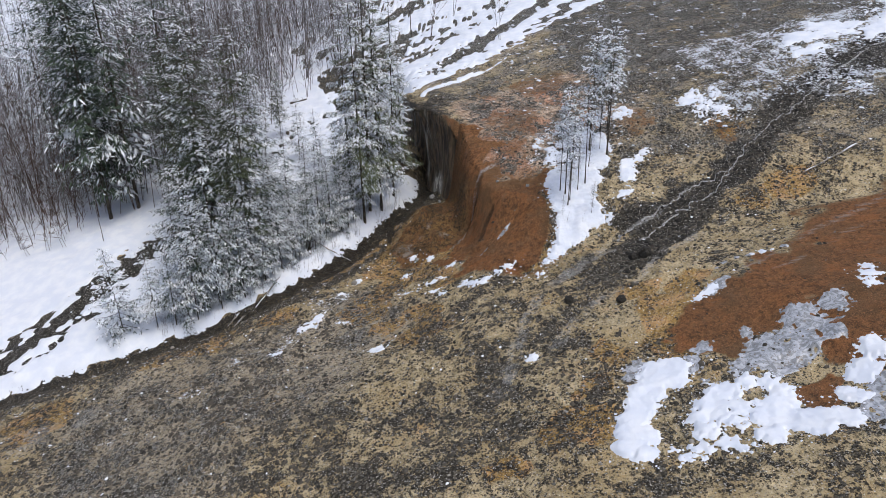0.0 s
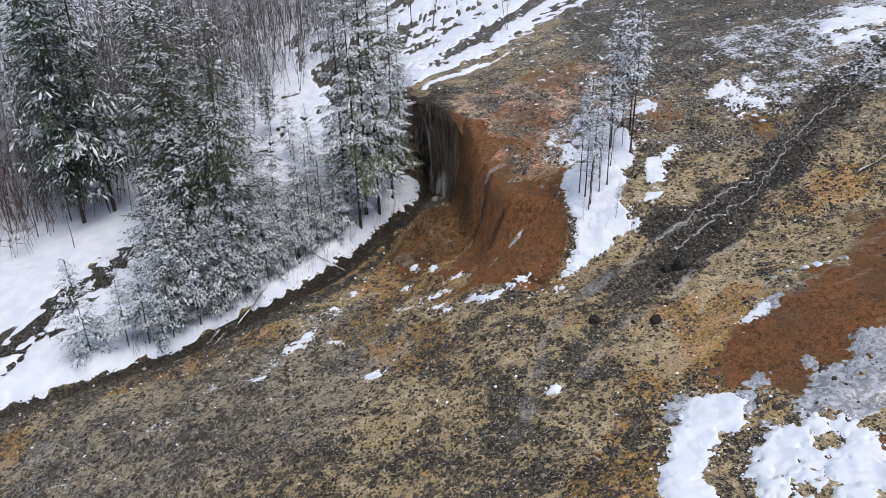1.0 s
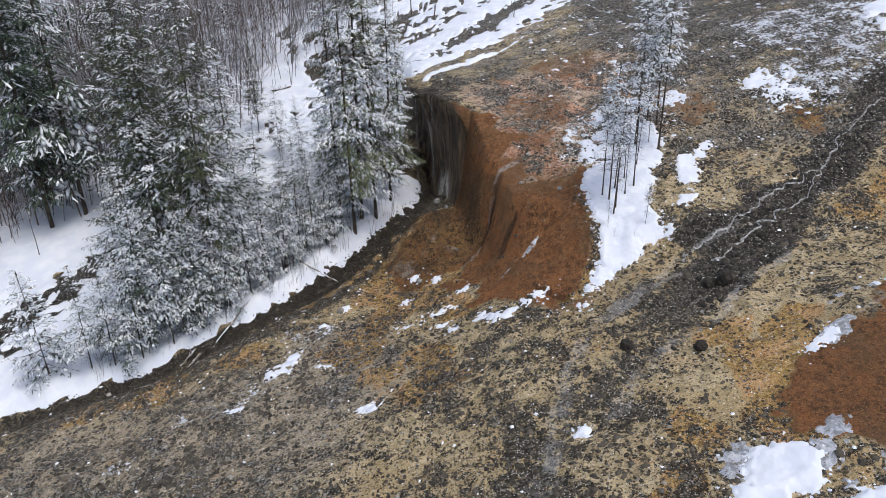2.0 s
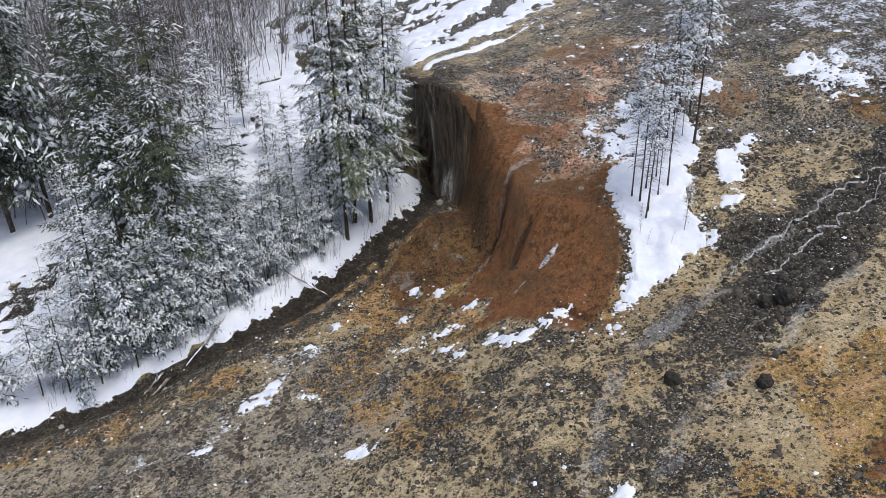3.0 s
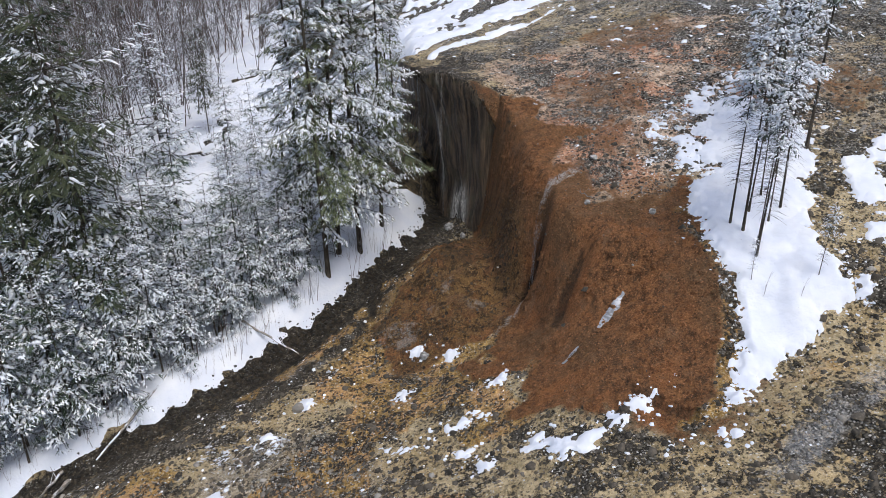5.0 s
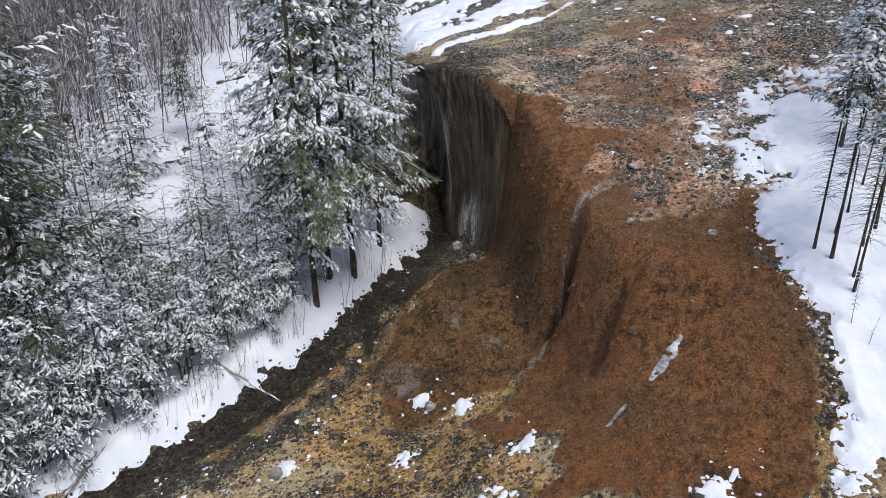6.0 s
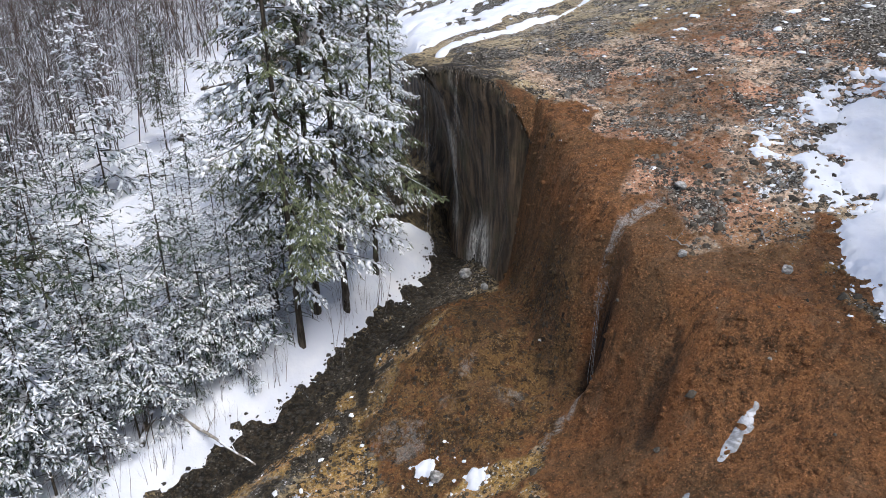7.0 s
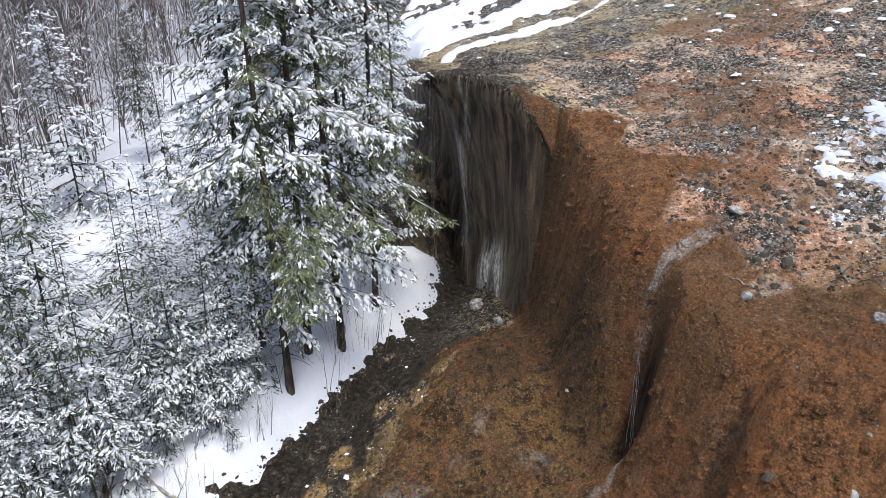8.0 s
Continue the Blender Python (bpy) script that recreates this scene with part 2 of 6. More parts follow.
def cliff_material():
    n = Nodes("seeping_rock", 0.55, 0.4)
    run, mid = n.noise(0.20, 6, 0.65, (1, 1, 0.09), 0.4), n.noise(0.7, 4)
    c = n.mix(n.ramp(run, 0.38, 0.68), (0.020, 0.015, 0.011), (0.125, 0.086, 0.053))
    c = n.mix(n.ramp(mid, 0.5, 0.68, 0.0, 0.6), c, (0.055, 0.050, 0.027))
    pale = n.ramp(n.noise(0.16, 5, 0.7, (1, 1, 0.05)), 0.68, 0.75)
    c = n.mix(n.math("MULTIPLY", pale, 0.35), c, (0.26, 0.24, 0.20))
    stain = n.attribute("stain")[0]
    c = n.mix(n.math("MULTIPLY", stain, n.ramp(run, 0.36, 0.56, 0.1, 0.95)), c, n.mix(n.ramp(n.noise(0.08, 4, 0.7, (1, 1, 0.3)), 0.35, 0.65), (0.15, 0.14, 0.115), (0.58, 0.56, 0.51)))
    return n.done(n.tone(c, 1.7), n.math("ADD", run, n.math("MULTIPLY", n.noise(0.1, 4), 0.3)), 0.18, 0.9)


def stone_material():
    n = Nodes("stone", 0.85, 0.25)
    c = n.mix(n.island(), (0.055, 0.048, 0.040), (0.40, 0.375, 0.33))
    c = n.mix(n.ramp(n.noise(0.15, 4), 0.5, 0.75, 0.0, 0.7), c, (0.16, 0.10, 0.05))
    return n.done(n.tone(c, 0.85), n.noise(0.06, 4), 0.03, 0.7)


def clump_material(name, shade, gloss):
    n = Nodes(name, gloss, 0.3)
    c = n.mix(n.island(), (0.030, 0.026, 0.021), (0.13, 0.112, 0.088))
    c = n.mix(n.ramp(n.noise(0.06, 3), 0.5, 0.72, 0.0, 0.6), c, (0.20, 0.175, 0.14))
    return n.done(n.tone(c, shade), n.noise(0.035, 3), 0.03, 0.8)


def water_material():
    n = Nodes("running_water", 0.25, 0.5)
    c = n.mix(n.ramp(n.noise(0.10, 5, 0.7, None, 1.0), 0.42, 0.62), (0.16, 0.155, 0.145), (0.50, 0.505, 0.51))
    return n.done(c, n.noise(0.05, 3), 0.03, 0.6)


def pale_stone_material():
    n = Nodes("pale_stone", 0.8, 0.3)
    c = n.mix(n.ramp(n.noise(0.12, 5, 0.65), 0.35, 0.65), (0.17, 0.165, 0.15), (0.40, 0.395, 0.38))
    return n.done(c, n.noise(0.05, 4), 0.03, 0.7)


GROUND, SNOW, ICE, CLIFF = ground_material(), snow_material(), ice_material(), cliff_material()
SNOW_LOAD = snow_material("snow_on_branches", 0.0)
PALE_STONE, STONE, CLUMP, WATER = pale_stone_material(), stone_material(), clump_material("dark_moss", 0.8, 0.95), water_material()
WET_CLOD, GULLY_CLOD = clump_material("wet_black_clods", 0.32, 0.45), clump_material("dark_gully_clods", 0.28, 0.75)
NEEDLES = needle_material("spruce_needles", (0.022, 0.036, 0.023), (0.078, 0.104, 0.062), 0.26)
NEEDLES_WARM = needle_material("mossy_green_spruce_needles", (0.048, 0.062, 0.030), (0.165, 0.180, 0.092), 0.28)
NEEDLES_RIME = needle_material("rimed_needles", (0.028, 0.044, 0.034), (0.085, 0.110, 0.085), 0.48)
NEEDLES_DARK = needle_material("dark_spruce_needles", (0.026, 0.036, 0.018), (0.085, 0.092, 0.048), 0.12)
BARK = bark_material("spruce_bark", (0.030, 0.025, 0.019), (0.105, 0.088, 0.068), 0.2)
TWIG = bark_material("bare_twigs", (0.065, 0.053, 0.046), (0.17, 0.143, 0.13), 0.8)
TWIG_RIME = bark_material("rimed_twigs", (0.095, 0.081, 0.075), (0.22, 0.197, 0.19), 1.15)
TWIG_RED = bark_material("red_brown_twigs", (0.065, 0.042, 0.032), (0.14, 0.092, 0.07), 0.3)
LOG = bark_material("fallen_wood", (0.16, 0.14, 0.115), (0.36, 0.33, 0.29), 0.3)


# ---- shape of the ground ----
def step(a, b, v):
    k = np.clip((v - a) / (b - a), 0, 1)
    return k * k * (3 - 2 * k)


def lattice(x, y, seed):
    """Smooth gradient noise in the plane, about -0.7 to 0.7."""
    xi, yi = np.floor(x).astype(np.int64), np.floor(y).astype(np.int64)
    fx, fy = x - xi, y - yi
    u, v = fx * fx * fx * (fx * (fx * 6 - 15) + 10), fy * fy * fy * (fy * (fy * 6 - 15) + 10)

    def corner(i, j):
        h = ((xi + i) * 374761393 + (yi + j) * 668265263 + seed * 974711) & 0x7FFFFFFF
        h = ((h ^ (h >> 13)) * 1274126177) & 0x7FFFFFFF
        a = ((h ^ (h >> 16)) & 0xFFFF) / 65536.0 * 2 * math.pi
        return np.cos(a) * (fx - i) + np.sin(a) * (fy - j)

    low = corner(0, 0) * (1 - u) + corner(1, 0) * u
    high = corner(0, 1) * (1 - u) + corner(1, 1) * u
    return low * (1 - v) + high * v


def rough(x, y, size, octaves, seed):
    total, amp = 0, 1.0
    for k in range(octaves):
        total = total + amp * lattice(x / size, y / size, seed + k)
        size, amp = size / 2.1, amp * 0.5
    return total


def along(x, y, line):
    """Signed distance to a polyline (positive to the right of its run) and how far along it, in points."""
    best = np.full(np.shape(x), 1e9)
    sign, place = np.zeros(np.shape(x)), np.zeros(np.shape(x))
    for k in range(len(line) - 1):
        (ax, ay), (bx, by) = line[k][:2], line[k + 1][:2]
        dx, dy = bx - ax, by - ay
        q = np.clip(((x - ax) * dx + (y - ay) * dy) / (dx * dx + dy * dy), 0, 1)
        ex, ey = x - ax - q * dx, y - ay - q * dy
        dist = np.hypot(ex, ey)
        near = dist < best
        best = np.where(near, dist, best)
        sign = np.where(near, np.sign(ex * dy - ey * dx), sign)
        place = np.where(near, k + q, place)
    return best * sign, place


# the scarp's mid line from the back round the fall to the mound's foot, with half its width
SCARP = [(-60, 150, 12), (-16, 95, 8), (-6, 72, 4), (-3.6, 62.5, 1.4), (-2.5, 58.9, 0.6), (-0.85, 56.4, 0.45), (-0.55, 54.2, 0.4), (0.75, 50.7, 0.5),
         (1.25, 48.2, 0.75), (1.55, 46.0, 0.9), (1.95, 43.8, 0.85), (2.85, 41.4, 1.5), (4.6, 38.8, 2.4), (7.0, 37.0, 3), (10.5, 35.0, 4), (13, 31, 4.5),
         (18, 24, 5), (30, 10, 8), (60, -20, 14)]
# the edge of the creek's wooded bank, from the pool under the fall downstream
CREEK = [(-1.2, 56.5), (-1.5, 54.6), (-2.0, 52.9), (-3.1, 50.3), (-4.9, 47.7), (-6.6, 45.7), (-9.3, 43.1), (-13.7, 39.9), (-18, 38.4), (-24, 36.6), (-32, 33.5), (-60, 20)]


# the seep's hollow and the clefts in the mound: line, depth, width
CUTS = [([(2.1, 44.66), (1.98, 44.36), (1.9, 44.14)], 1.3, 0.34), ([(3.15, 42.35), (2.87, 42.1), (2.57, 41.8), (2.4, 41.2)], 0.30, 0.26), ([(3.68, 37.26), (4.24, 36.57), (4.74, 36.06)], 0.22, 0.14), ([(3.3, 45.5), (2.5, 45.1)], 0.12, 0.3)]


# humps and hollows of the apron, and broad swells of the whole slope: x, y, reach in x and y, rise
SWELLS = [(-0.8, 47.0, 2.1, 2.0, 1.2), (-2.4, 41.6, 2.6, 2.4, -0.5), (3.3, 38.6, 2.2, 2.6, 0.6)]
BROAD = [(6.0, 32.5, 6.0, 5.5, 0.6), (13.5, 44.5, 6.0, 6.0, -0.5), (13.5, 29.5, 3.5, 3.0, 0.3), (-7.0, 37.6, 3.2, 3.6, -0.35)]


def terrain(x, y, fine=True):
    d, s = along(x, y, SCARP)
    d = -d
    width = np.interp(s, range(len(SCARP)), [p[2] for p in SCARP])
    e, c = along(x, y, CREEK)
    v = np.clip(y - 46, -9, 15)
    hill = 15.41 + 0.188 * (x - 4) + 0.2655 * v - 0.0072 * v * v + 0.10 * np.maximum(0, y - 61)
    hill = hill + 0.7 * np.exp(-((x - 0.3) / 2.5) ** 2 - ((y - 52.0) / 3.5) ** 2) + 0.9 * np.exp(-((x - 16) / 4.5) ** 2 - ((y - 25) / 5) ** 2)
    apron = 10.45 + 0.232 * x + 0.07 * np.maximum(0, y - 46) - 0.3 * np.exp(-((x + 4) / 4) ** 2 - ((y - 42) / 4) ** 2)
    bank = 9.6 + 0.15 * (x + 8) + 0.2 * (y - 47.3)
    wave = rough(x, y, 7.0, 2, 3)
    for bx, by, sx, sy, rise in SWELLS:
        apron = apron + rise * np.exp(-((x - bx) / sx) ** 2 - ((y - by) / sy) ** 2)
    for bx, by, sx, sy, rise in BROAD:
        swell = rise * np.exp(-((x - bx) / sx) ** 2 - ((y - by) / sy) ** 2)
        apron, hill = apron + swell, hill + swell
    low = apron + (bank + 0.25 - apron) * step(-0.45, 0.9, e)
    d = d + 0.5 * width * rough(x, y, 2.6, 2, 11) * step(60, 40, np.abs(y - 50) + np.abs(x) * 0.5)
    up = step(-1.0, 1.0, d / width)
    z = low + (hill - low) * up + 0.35 * wave * step(0.0, 4.0, np.abs(d))
    z = z - 0.32 * np.exp(-(e + 0.85) ** 2 / 0.4)
    near = (np.abs(x - 3) < 6) & (np.abs(y - 41.5) < 8)
    for line, deep, wide in CUTS:
        z = np.where(near, z - deep * np.exp(-(along(x, y, line)[0] / wide) ** 2), z)
    if fine:
        z = z + 0.10 * rough(x, y, 1.3, 3, 21) + 0.055 * rough(x, y, 0.42, 2, 27) + np.exp(-((x + 1) / 2.6) ** 2 - ((y - 45.5) / 3.4) ** 2) * (0.34 * rough(x, y, 1.0, 3, 29) + 0.10 * rough(x, y, 0.42, 2, 31))
    return z


def mask_of(x, y, blobs):
    """1 inside any of the round blobs (x, y, radius), fading over a third of the radius."""
    m = np.zeros(np.shape(x))
    for bx, by, r in blobs:
        m = np.maximum(m, step(r * 1.15, r * 0.6, np.hypot(x - bx, y - by)))
    return m


def band(x, y, line, grow=1.0):
    """1 on a line of (x, y, half width), fading outwards."""
    d, s = along(x, y, line)
    w = np.interp(s, range(len(line)), [p[2] for p in line]) * grow
    return step(1.25, 0.55, np.abs(d) / w)


GULLY = [(52, 64, 3), (30, 51, 1.5), (25.5, 48.3, 1.6), (22.2, 45.6, 1.3), (20.0, 43.6, 1.0), (17.1, 41.1, 0.95), (15.1, 39.6, 1.1), (13.2, 38.2, 1.4), (11.9, 36.9, 1.7), (9.2, 34.6, 1.6), (6.7, 32.4, 1.2), (5.27, 31.2, 1.1), (2.95, 28.2, 1.2), (0, 24.5, 1.2), (-6, 17, 1.0)]
# golden moss on the apron's brow over the creek
CREST = [(-3.5, 45.5, 0.45), (-3.1, 46.2, 0.45), (-2.6, 46.9, 0.45), (-3.8, 44.7, 0.5), (-4.1, 43.9, 0.5), (-2.0, 47.6, 0.4)]
# yellow moss cushions in the creek bed
MOSS_SPOTS = [(-5.3, 45.0, 0.6), (-4.1, 46.2, 0.5), (-6.4, 43.5, 0.65), (-5.7, 44.2, 0.5), (-4.6, 45.4, 0.4), (-7.4, 42.6, 0.5), (-3.2, 47.3, 0.35)]
SNOWLINE = [(-2.6, 57.5), (-1.8, 60.0), (4.0, 64.2), (9.6, 69.9), (16.0, 76.6), (30, 88), (80, 120), (300, 200)]
SIDE_RUN = [(-40, 29), (-27, 38), (-24.3, 41.7), (-21.7, 46.4), (-17, 55), (-12.3, 64.3), (-9.3, 66.0)]


def zones(x, y):
    d, s = along(x, y, SCARP)
    d = -d
    width = np.interp(s, range(len(SCARP)), [p[2] for p in SCARP])
    e, c = along(x, y, CREEK)
    wob = rough(x, y, 2.2, 3, 51)
    red = step(5.8, 6.6, s) * step(13.6, 12.0, s) * step(-1.5, -0.7, d / width + wob * 0.5) * step(1.9, 0.3, d + wob * 3.0 - 1.0 - 2.6 * step(8.6, 11.0, s) + 3.0 * step(7.6, 6.6, s))
    red = np.maximum(red, mask_of(x + 1.5 * rough(x, y, 1.3, 4, 53), y + 1.5 * wob, [(2.26, 38.69, 1.7), (1.0, 41.5, 1.2), (-0.63, 45, 1.9), (-1.4, 43.6, 1.3), (0.3, 43.6, 1.6), (0.19, 46.29, 1.2), (3.62, 37.62, 1.5), (11.36, 26.96, 1.9), (13.75, 28.22, 2.7), (17.38, 29.84, 3.4), (22, 32.5, 4.5), (28, 34, 6), (17, 25.0, 2.6), (13.8, 22.3, 1.0), (22, 26, 5)]))
    apron = mask_of(x + 0.9 * rough(x, y, 1.3, 4, 53), y + 0.9 * wob, [(-1.21, 46.04, 1.7), (-1.98, 45.23, 1.7), (-0.21, 44.26, 1.9), (-1.7, 43.78, 1.6), (0.12, 45.66, 1.7), (-0.58, 46.99, 1.5), (-0.3, 48.3, 1.5), (-1.4, 47.9, 1.3), (0.3, 49.2, 1.0), (-2.99, 45.07, 0.8)]) * step(-1.3, -1.9, e + 0.5 * wob)
    red = red * (1 - 0.65 * mask_of(x + 0.8 * wob, y + 0.6 * rough(x, y, 1.0, 3, 73), [(4.4, 45.4, 1.3), (5.35, 44.23, 1.2), (3.9, 43.9, 0.6), (3.6, 46.6, 1.0)]))
    red = np.maximum(red, apron) * (1 - 0.75 * mask_of(x + 0.6 * wob, y + 0.5 * rough(x, y, 0.7, 3, 76), CREST))
    red = np.maximum(red, 0.46 * mask_of(x + 2 * wob, y + 2 * rough(x, y, 1.5, 3, 57), [(5.5, 50.5, 2.2), (7.5, 56, 3), (12.68, 48.07, 1.6), (17.72, 44.45, 1.2), (4.5, 47.5, 1.6)]))
    dark = (0.55 + 1.35 * step(8.0, 12.5, x)) * band(x + wob * 1.6, y + 2.2 * rough(x, y, 3.0, 2, 61), GULLY, 1.1)
    dark = np.maximum(dark, 0.75 * step(-4.4, -1.6, e + wob) * step(0.6, -0.3, e))
    dark = np.maximum(dark, 0.42 * mask_of(x + wob, y, [(-15, 28, 8), (-9, 25, 6), (-20, 33, 4)]))
    dark = np.maximum(dark, 0.42 * mask_of(x + wob, y, [(3.47, 25.86, 4), (-2, 23, 5), (1.92, 32.52, 3), (8, 19, 3.5)]))
    dark = np.maximum(dark, 0.55 * mask_of(x + wob * 2, y, [(24, 52, 7), (14.06, 52.19, 4)]))
    dark = np.maximum(dark, 0.72 * step(7, 12, x + wob) * step(46, 50, y - 0.15 * x + wob))
    dark = np.maximum(dark, 1.9 * band(x + wob, y, [(p[0], p[1], 2.2) for p in SIDE_RUN]))
    dark = np.maximum(dark, 0.46 * step(1.0, 2.5, d) * step(42, 46, y + x * 0.2) * step(64, 56, y))
    dark = np.maximum(dark, 0.85 * step(0.5, 2.5, -along(x, y, SNOWLINE)[0]) * step(57, 60, y))
    dark = np.maximum(dark, 0.3) * (1 - 0.6 * red) * (1 - 0.9 * mask_of(x + 0.5 * wob, y, MOSS_SPOTS + CREST)) - 0.3 * mask_of(x + wob, y, [(9.88, 30.17, 2.4), (11.57, 31.7, 1.8), (8.03, 28.57, 1.6)])
    ochre = mask_of(x + wob, y + wob * 0.6, [(1.55, 43.7, 0.3), (1.1, 43.4, 0.3), (-4.66, 38.08, 1.3), (-3.04, 39.71, 1.2), (-0.99, 41.8, 1.3), (0.48, 38.05, 0.9), (-1.3, 34.65, 1.3), (-0.9, 32.7, 1.2), (5.3, 22.9, 1.5),
                                                (7.59, 27.41, 1.1), (2.2, 21.4, 0.8), (10.17, 27.05, 1.3), (9.72, 26.14, 1.0), (12.39, 29.62, 1.0), (10.08, 29.42, 1.6), (9.6, 31.64, 1.0), (11.68, 31.1, 1.0), (17.9, 45.41, 1.5), (-2.55, 40.94, 1.5), (-1.19, 40.57, 1.4), (0.12, 41.4, 1.3), (1.6, 41.0, 1.0), (-3.89, 42.29, 1.4), (5.6, 43.0, 1.2), (4.94, 44.62, 1.0), (19.7, 38.8, 1.3), (17.4, 37.8, 1.0), (-4.24, 36.47, 1.2), (-3.4, 34.2, 1.1), (0.2, 39.4, 0.9), (-5.7, 37.24, 0.8), (-14.8, 36.6, 1.2), (9.9, 29.81, 1.2), (-13.5, 36.9, 1.5), (-17, 36.0, 1.1), (-22, 32, 2.0), (-10.1, 38.19, 1.3), (6.3, 25.2, 0.8)])
    ochre = np.maximum(ochre, 0.75 * step(-2.0, -3.2, e) * step(-9.0, -5.0, e) * mask_of(x, y, [(-3.23, 43.76, 2.6), (-1.01, 45.13, 1.8)]))
    ochre = np.maximum(ochre, 0.3 * step(30, 22, np.abs(y - 36)) * step(0.12, 0.42, rough(x, y, 3.1, 2, 77)))
    ochre = np.maximum(ochre, (0.05 + 0.6 * step(0.05, 0.3, rough(x, y, 2.4, 3, 65))) * step(1.0, 3.0, d) * step(44, 48, y + x * 0.2) * step(62, 54, y) * step(14, 9, x))
    ochre = np.maximum(ochre, (0.55 + 0.5 * rough(x, y, 1.6, 3, 69)) * step(5.5, 2.5, d) * step(0.5, 1.5, d) * step(7.0, 8.3, s) * step(11.6, 10.6, s))
    gravel = np.maximum(mask_of(x + wob, y + wob, [(-9, 32, 6), (-5.03, 34.64, 3.5), (-16, 31, 5), (-6.11, 38.19, 2.0), (-14, 26, 6)]), step(1.0, 2.5, d) * step(44, 48, y + x * 0.2) * (0.25 + 0.75 * step(-0.12, 0.12, rough(x, y, 1.7, 3, 67))))
    gravel = np.maximum(gravel, 0.8 * mask_of(x, y, [(2.9, 51.0, 0.9), (4.2, 43.9, 0.8), (6.57, 46.17, 1.4)]))
    dust = 0.55 * step(-6.3, -2.8, e + wob) * step(-0.6, -1.4, e) * step(52, 46, y)
    dust = np.maximum(dust, 0.75 * mask_of(x + wob, y + wob, [(-9.46, 34.84, 1.5), (-11.6, 33.6, 1.1), (-8.7, 35.44, 1.0), (-17, 28.8, 1.2), (-13.2, 31.2, 0.8), (-6.84, 39.26, 1.3), (6.27, 44.96, 1.4), (5.96, 43.84, 1.1), (7.09, 47.8, 1.3), (9.7, 48.98, 1.5), (11.82, 49.32, 1.5), (6.36, 46.35, 1.2)]))
    dust = np.maximum(dust, mask_of(x + wob * 2, y + wob, [(19.15, 47.81, 3.0), (24, 50, 4), (22, 55, 5), (30, 55, 6), (27, 47.5, 3), (40, 62, 9)]))
    dust = np.maximum(dust, 0.5 * step(55, 63, y - 0.5 * x) * step(0, 2, d))
    dust = np.maximum(dust, 0.30 * step(0.5, 3, d) * step(44, 52, y))
    dust = np.maximum(dust, 0.22 * step(20, 30, y)) * (1 - 0.8 * red * step(48, 46, y))
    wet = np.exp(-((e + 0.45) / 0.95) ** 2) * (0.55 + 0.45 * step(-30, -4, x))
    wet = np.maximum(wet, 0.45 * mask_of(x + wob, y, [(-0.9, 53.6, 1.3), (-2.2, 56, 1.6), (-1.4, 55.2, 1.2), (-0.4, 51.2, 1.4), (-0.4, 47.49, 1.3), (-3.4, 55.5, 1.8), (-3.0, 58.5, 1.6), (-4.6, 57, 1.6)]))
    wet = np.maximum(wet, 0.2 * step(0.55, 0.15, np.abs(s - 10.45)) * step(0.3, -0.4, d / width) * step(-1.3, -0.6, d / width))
    # dampness and shade of the mound's steep wall, both put into the colour
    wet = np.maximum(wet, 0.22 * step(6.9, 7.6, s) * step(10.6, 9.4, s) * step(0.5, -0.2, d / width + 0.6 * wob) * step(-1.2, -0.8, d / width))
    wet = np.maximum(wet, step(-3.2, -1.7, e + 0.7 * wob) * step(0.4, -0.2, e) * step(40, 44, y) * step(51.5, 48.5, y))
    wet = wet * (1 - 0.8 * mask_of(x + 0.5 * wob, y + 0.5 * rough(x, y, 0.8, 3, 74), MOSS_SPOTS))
    runs = [[(14.3, 39.85, 0.35), (13.1, 38.85, 0.35), (11.6, 38.0, 0.4), (10.6, 37.45, 0.45), (9.7, 37.1, 0.5), (8.5, 35.9, 0.5), (6.4, 34.7, 0.55), (5.0, 33.2, 0.5), (3.71, 30.06, 0.6), (3.29, 28.45, 0.6), (2.4, 26, 0.8)], [(13.5, 35.6, 0.4), (11.33, 34.34, 0.5), (10.19, 33.06, 0.45), (7.98, 31.71, 0.5), (6.24, 30.35, 0.5), (5.08, 28.51, 0.6)],
            [(9.31, 35.91, 0.3), (7.43, 34.91, 0.3), (4.96, 33.17, 0.4)], [(3.4, 45.6, 0.3), (2.9, 45.3, 0.26), (2.5, 45.1, 0.24), (2.25, 44.95, 0.24), (2.12, 44.78, 0.2)], [(1.8, 43.98, 0.09), (1.61, 43.72, 0.11), (1.26, 43.6, 0.13), (0.63, 42.9, 0.15)],
            [(24, 36.5, 0.2), (19, 33.8, 0.15), (14.74, 31.18, 0.15), (11.71, 29.68, 0.2)], [(22, 34, 0.12), (18, 31.8, 0.1), (15.21, 30.17, 0.1)]]
    pale = np.max([(0.95 if k in (3, 4) else 0.5) * band(x + 0.5 * wob, y + 0.5 * wob, r, 0.55) if k not in (3, 4) else (0.75 if k == 3 else 0.6) * band(x + 0.2 * rough(x, y, 0.35, 3, 71), y + 0.15 * rough(x, y, 0.3, 2, 72), r, 0.8) for k, r in enumerate(runs)], 0)
    pale = np.maximum(pale, 0.45 * mask_of(x + wob, y, [(-22, 30.5, 1.4), (-19, 31.5, 1.2), (-2.6, 44.5, 0.5), (-5.8, 43.6, 0.6), (-4.4, 45.0, 0.5), (-1.5, 44.9, 0.35), (-0.6, 45.6, 0.3), (-2.4, 44.0, 0.35), (0.2, 44.6, 0.3)]))
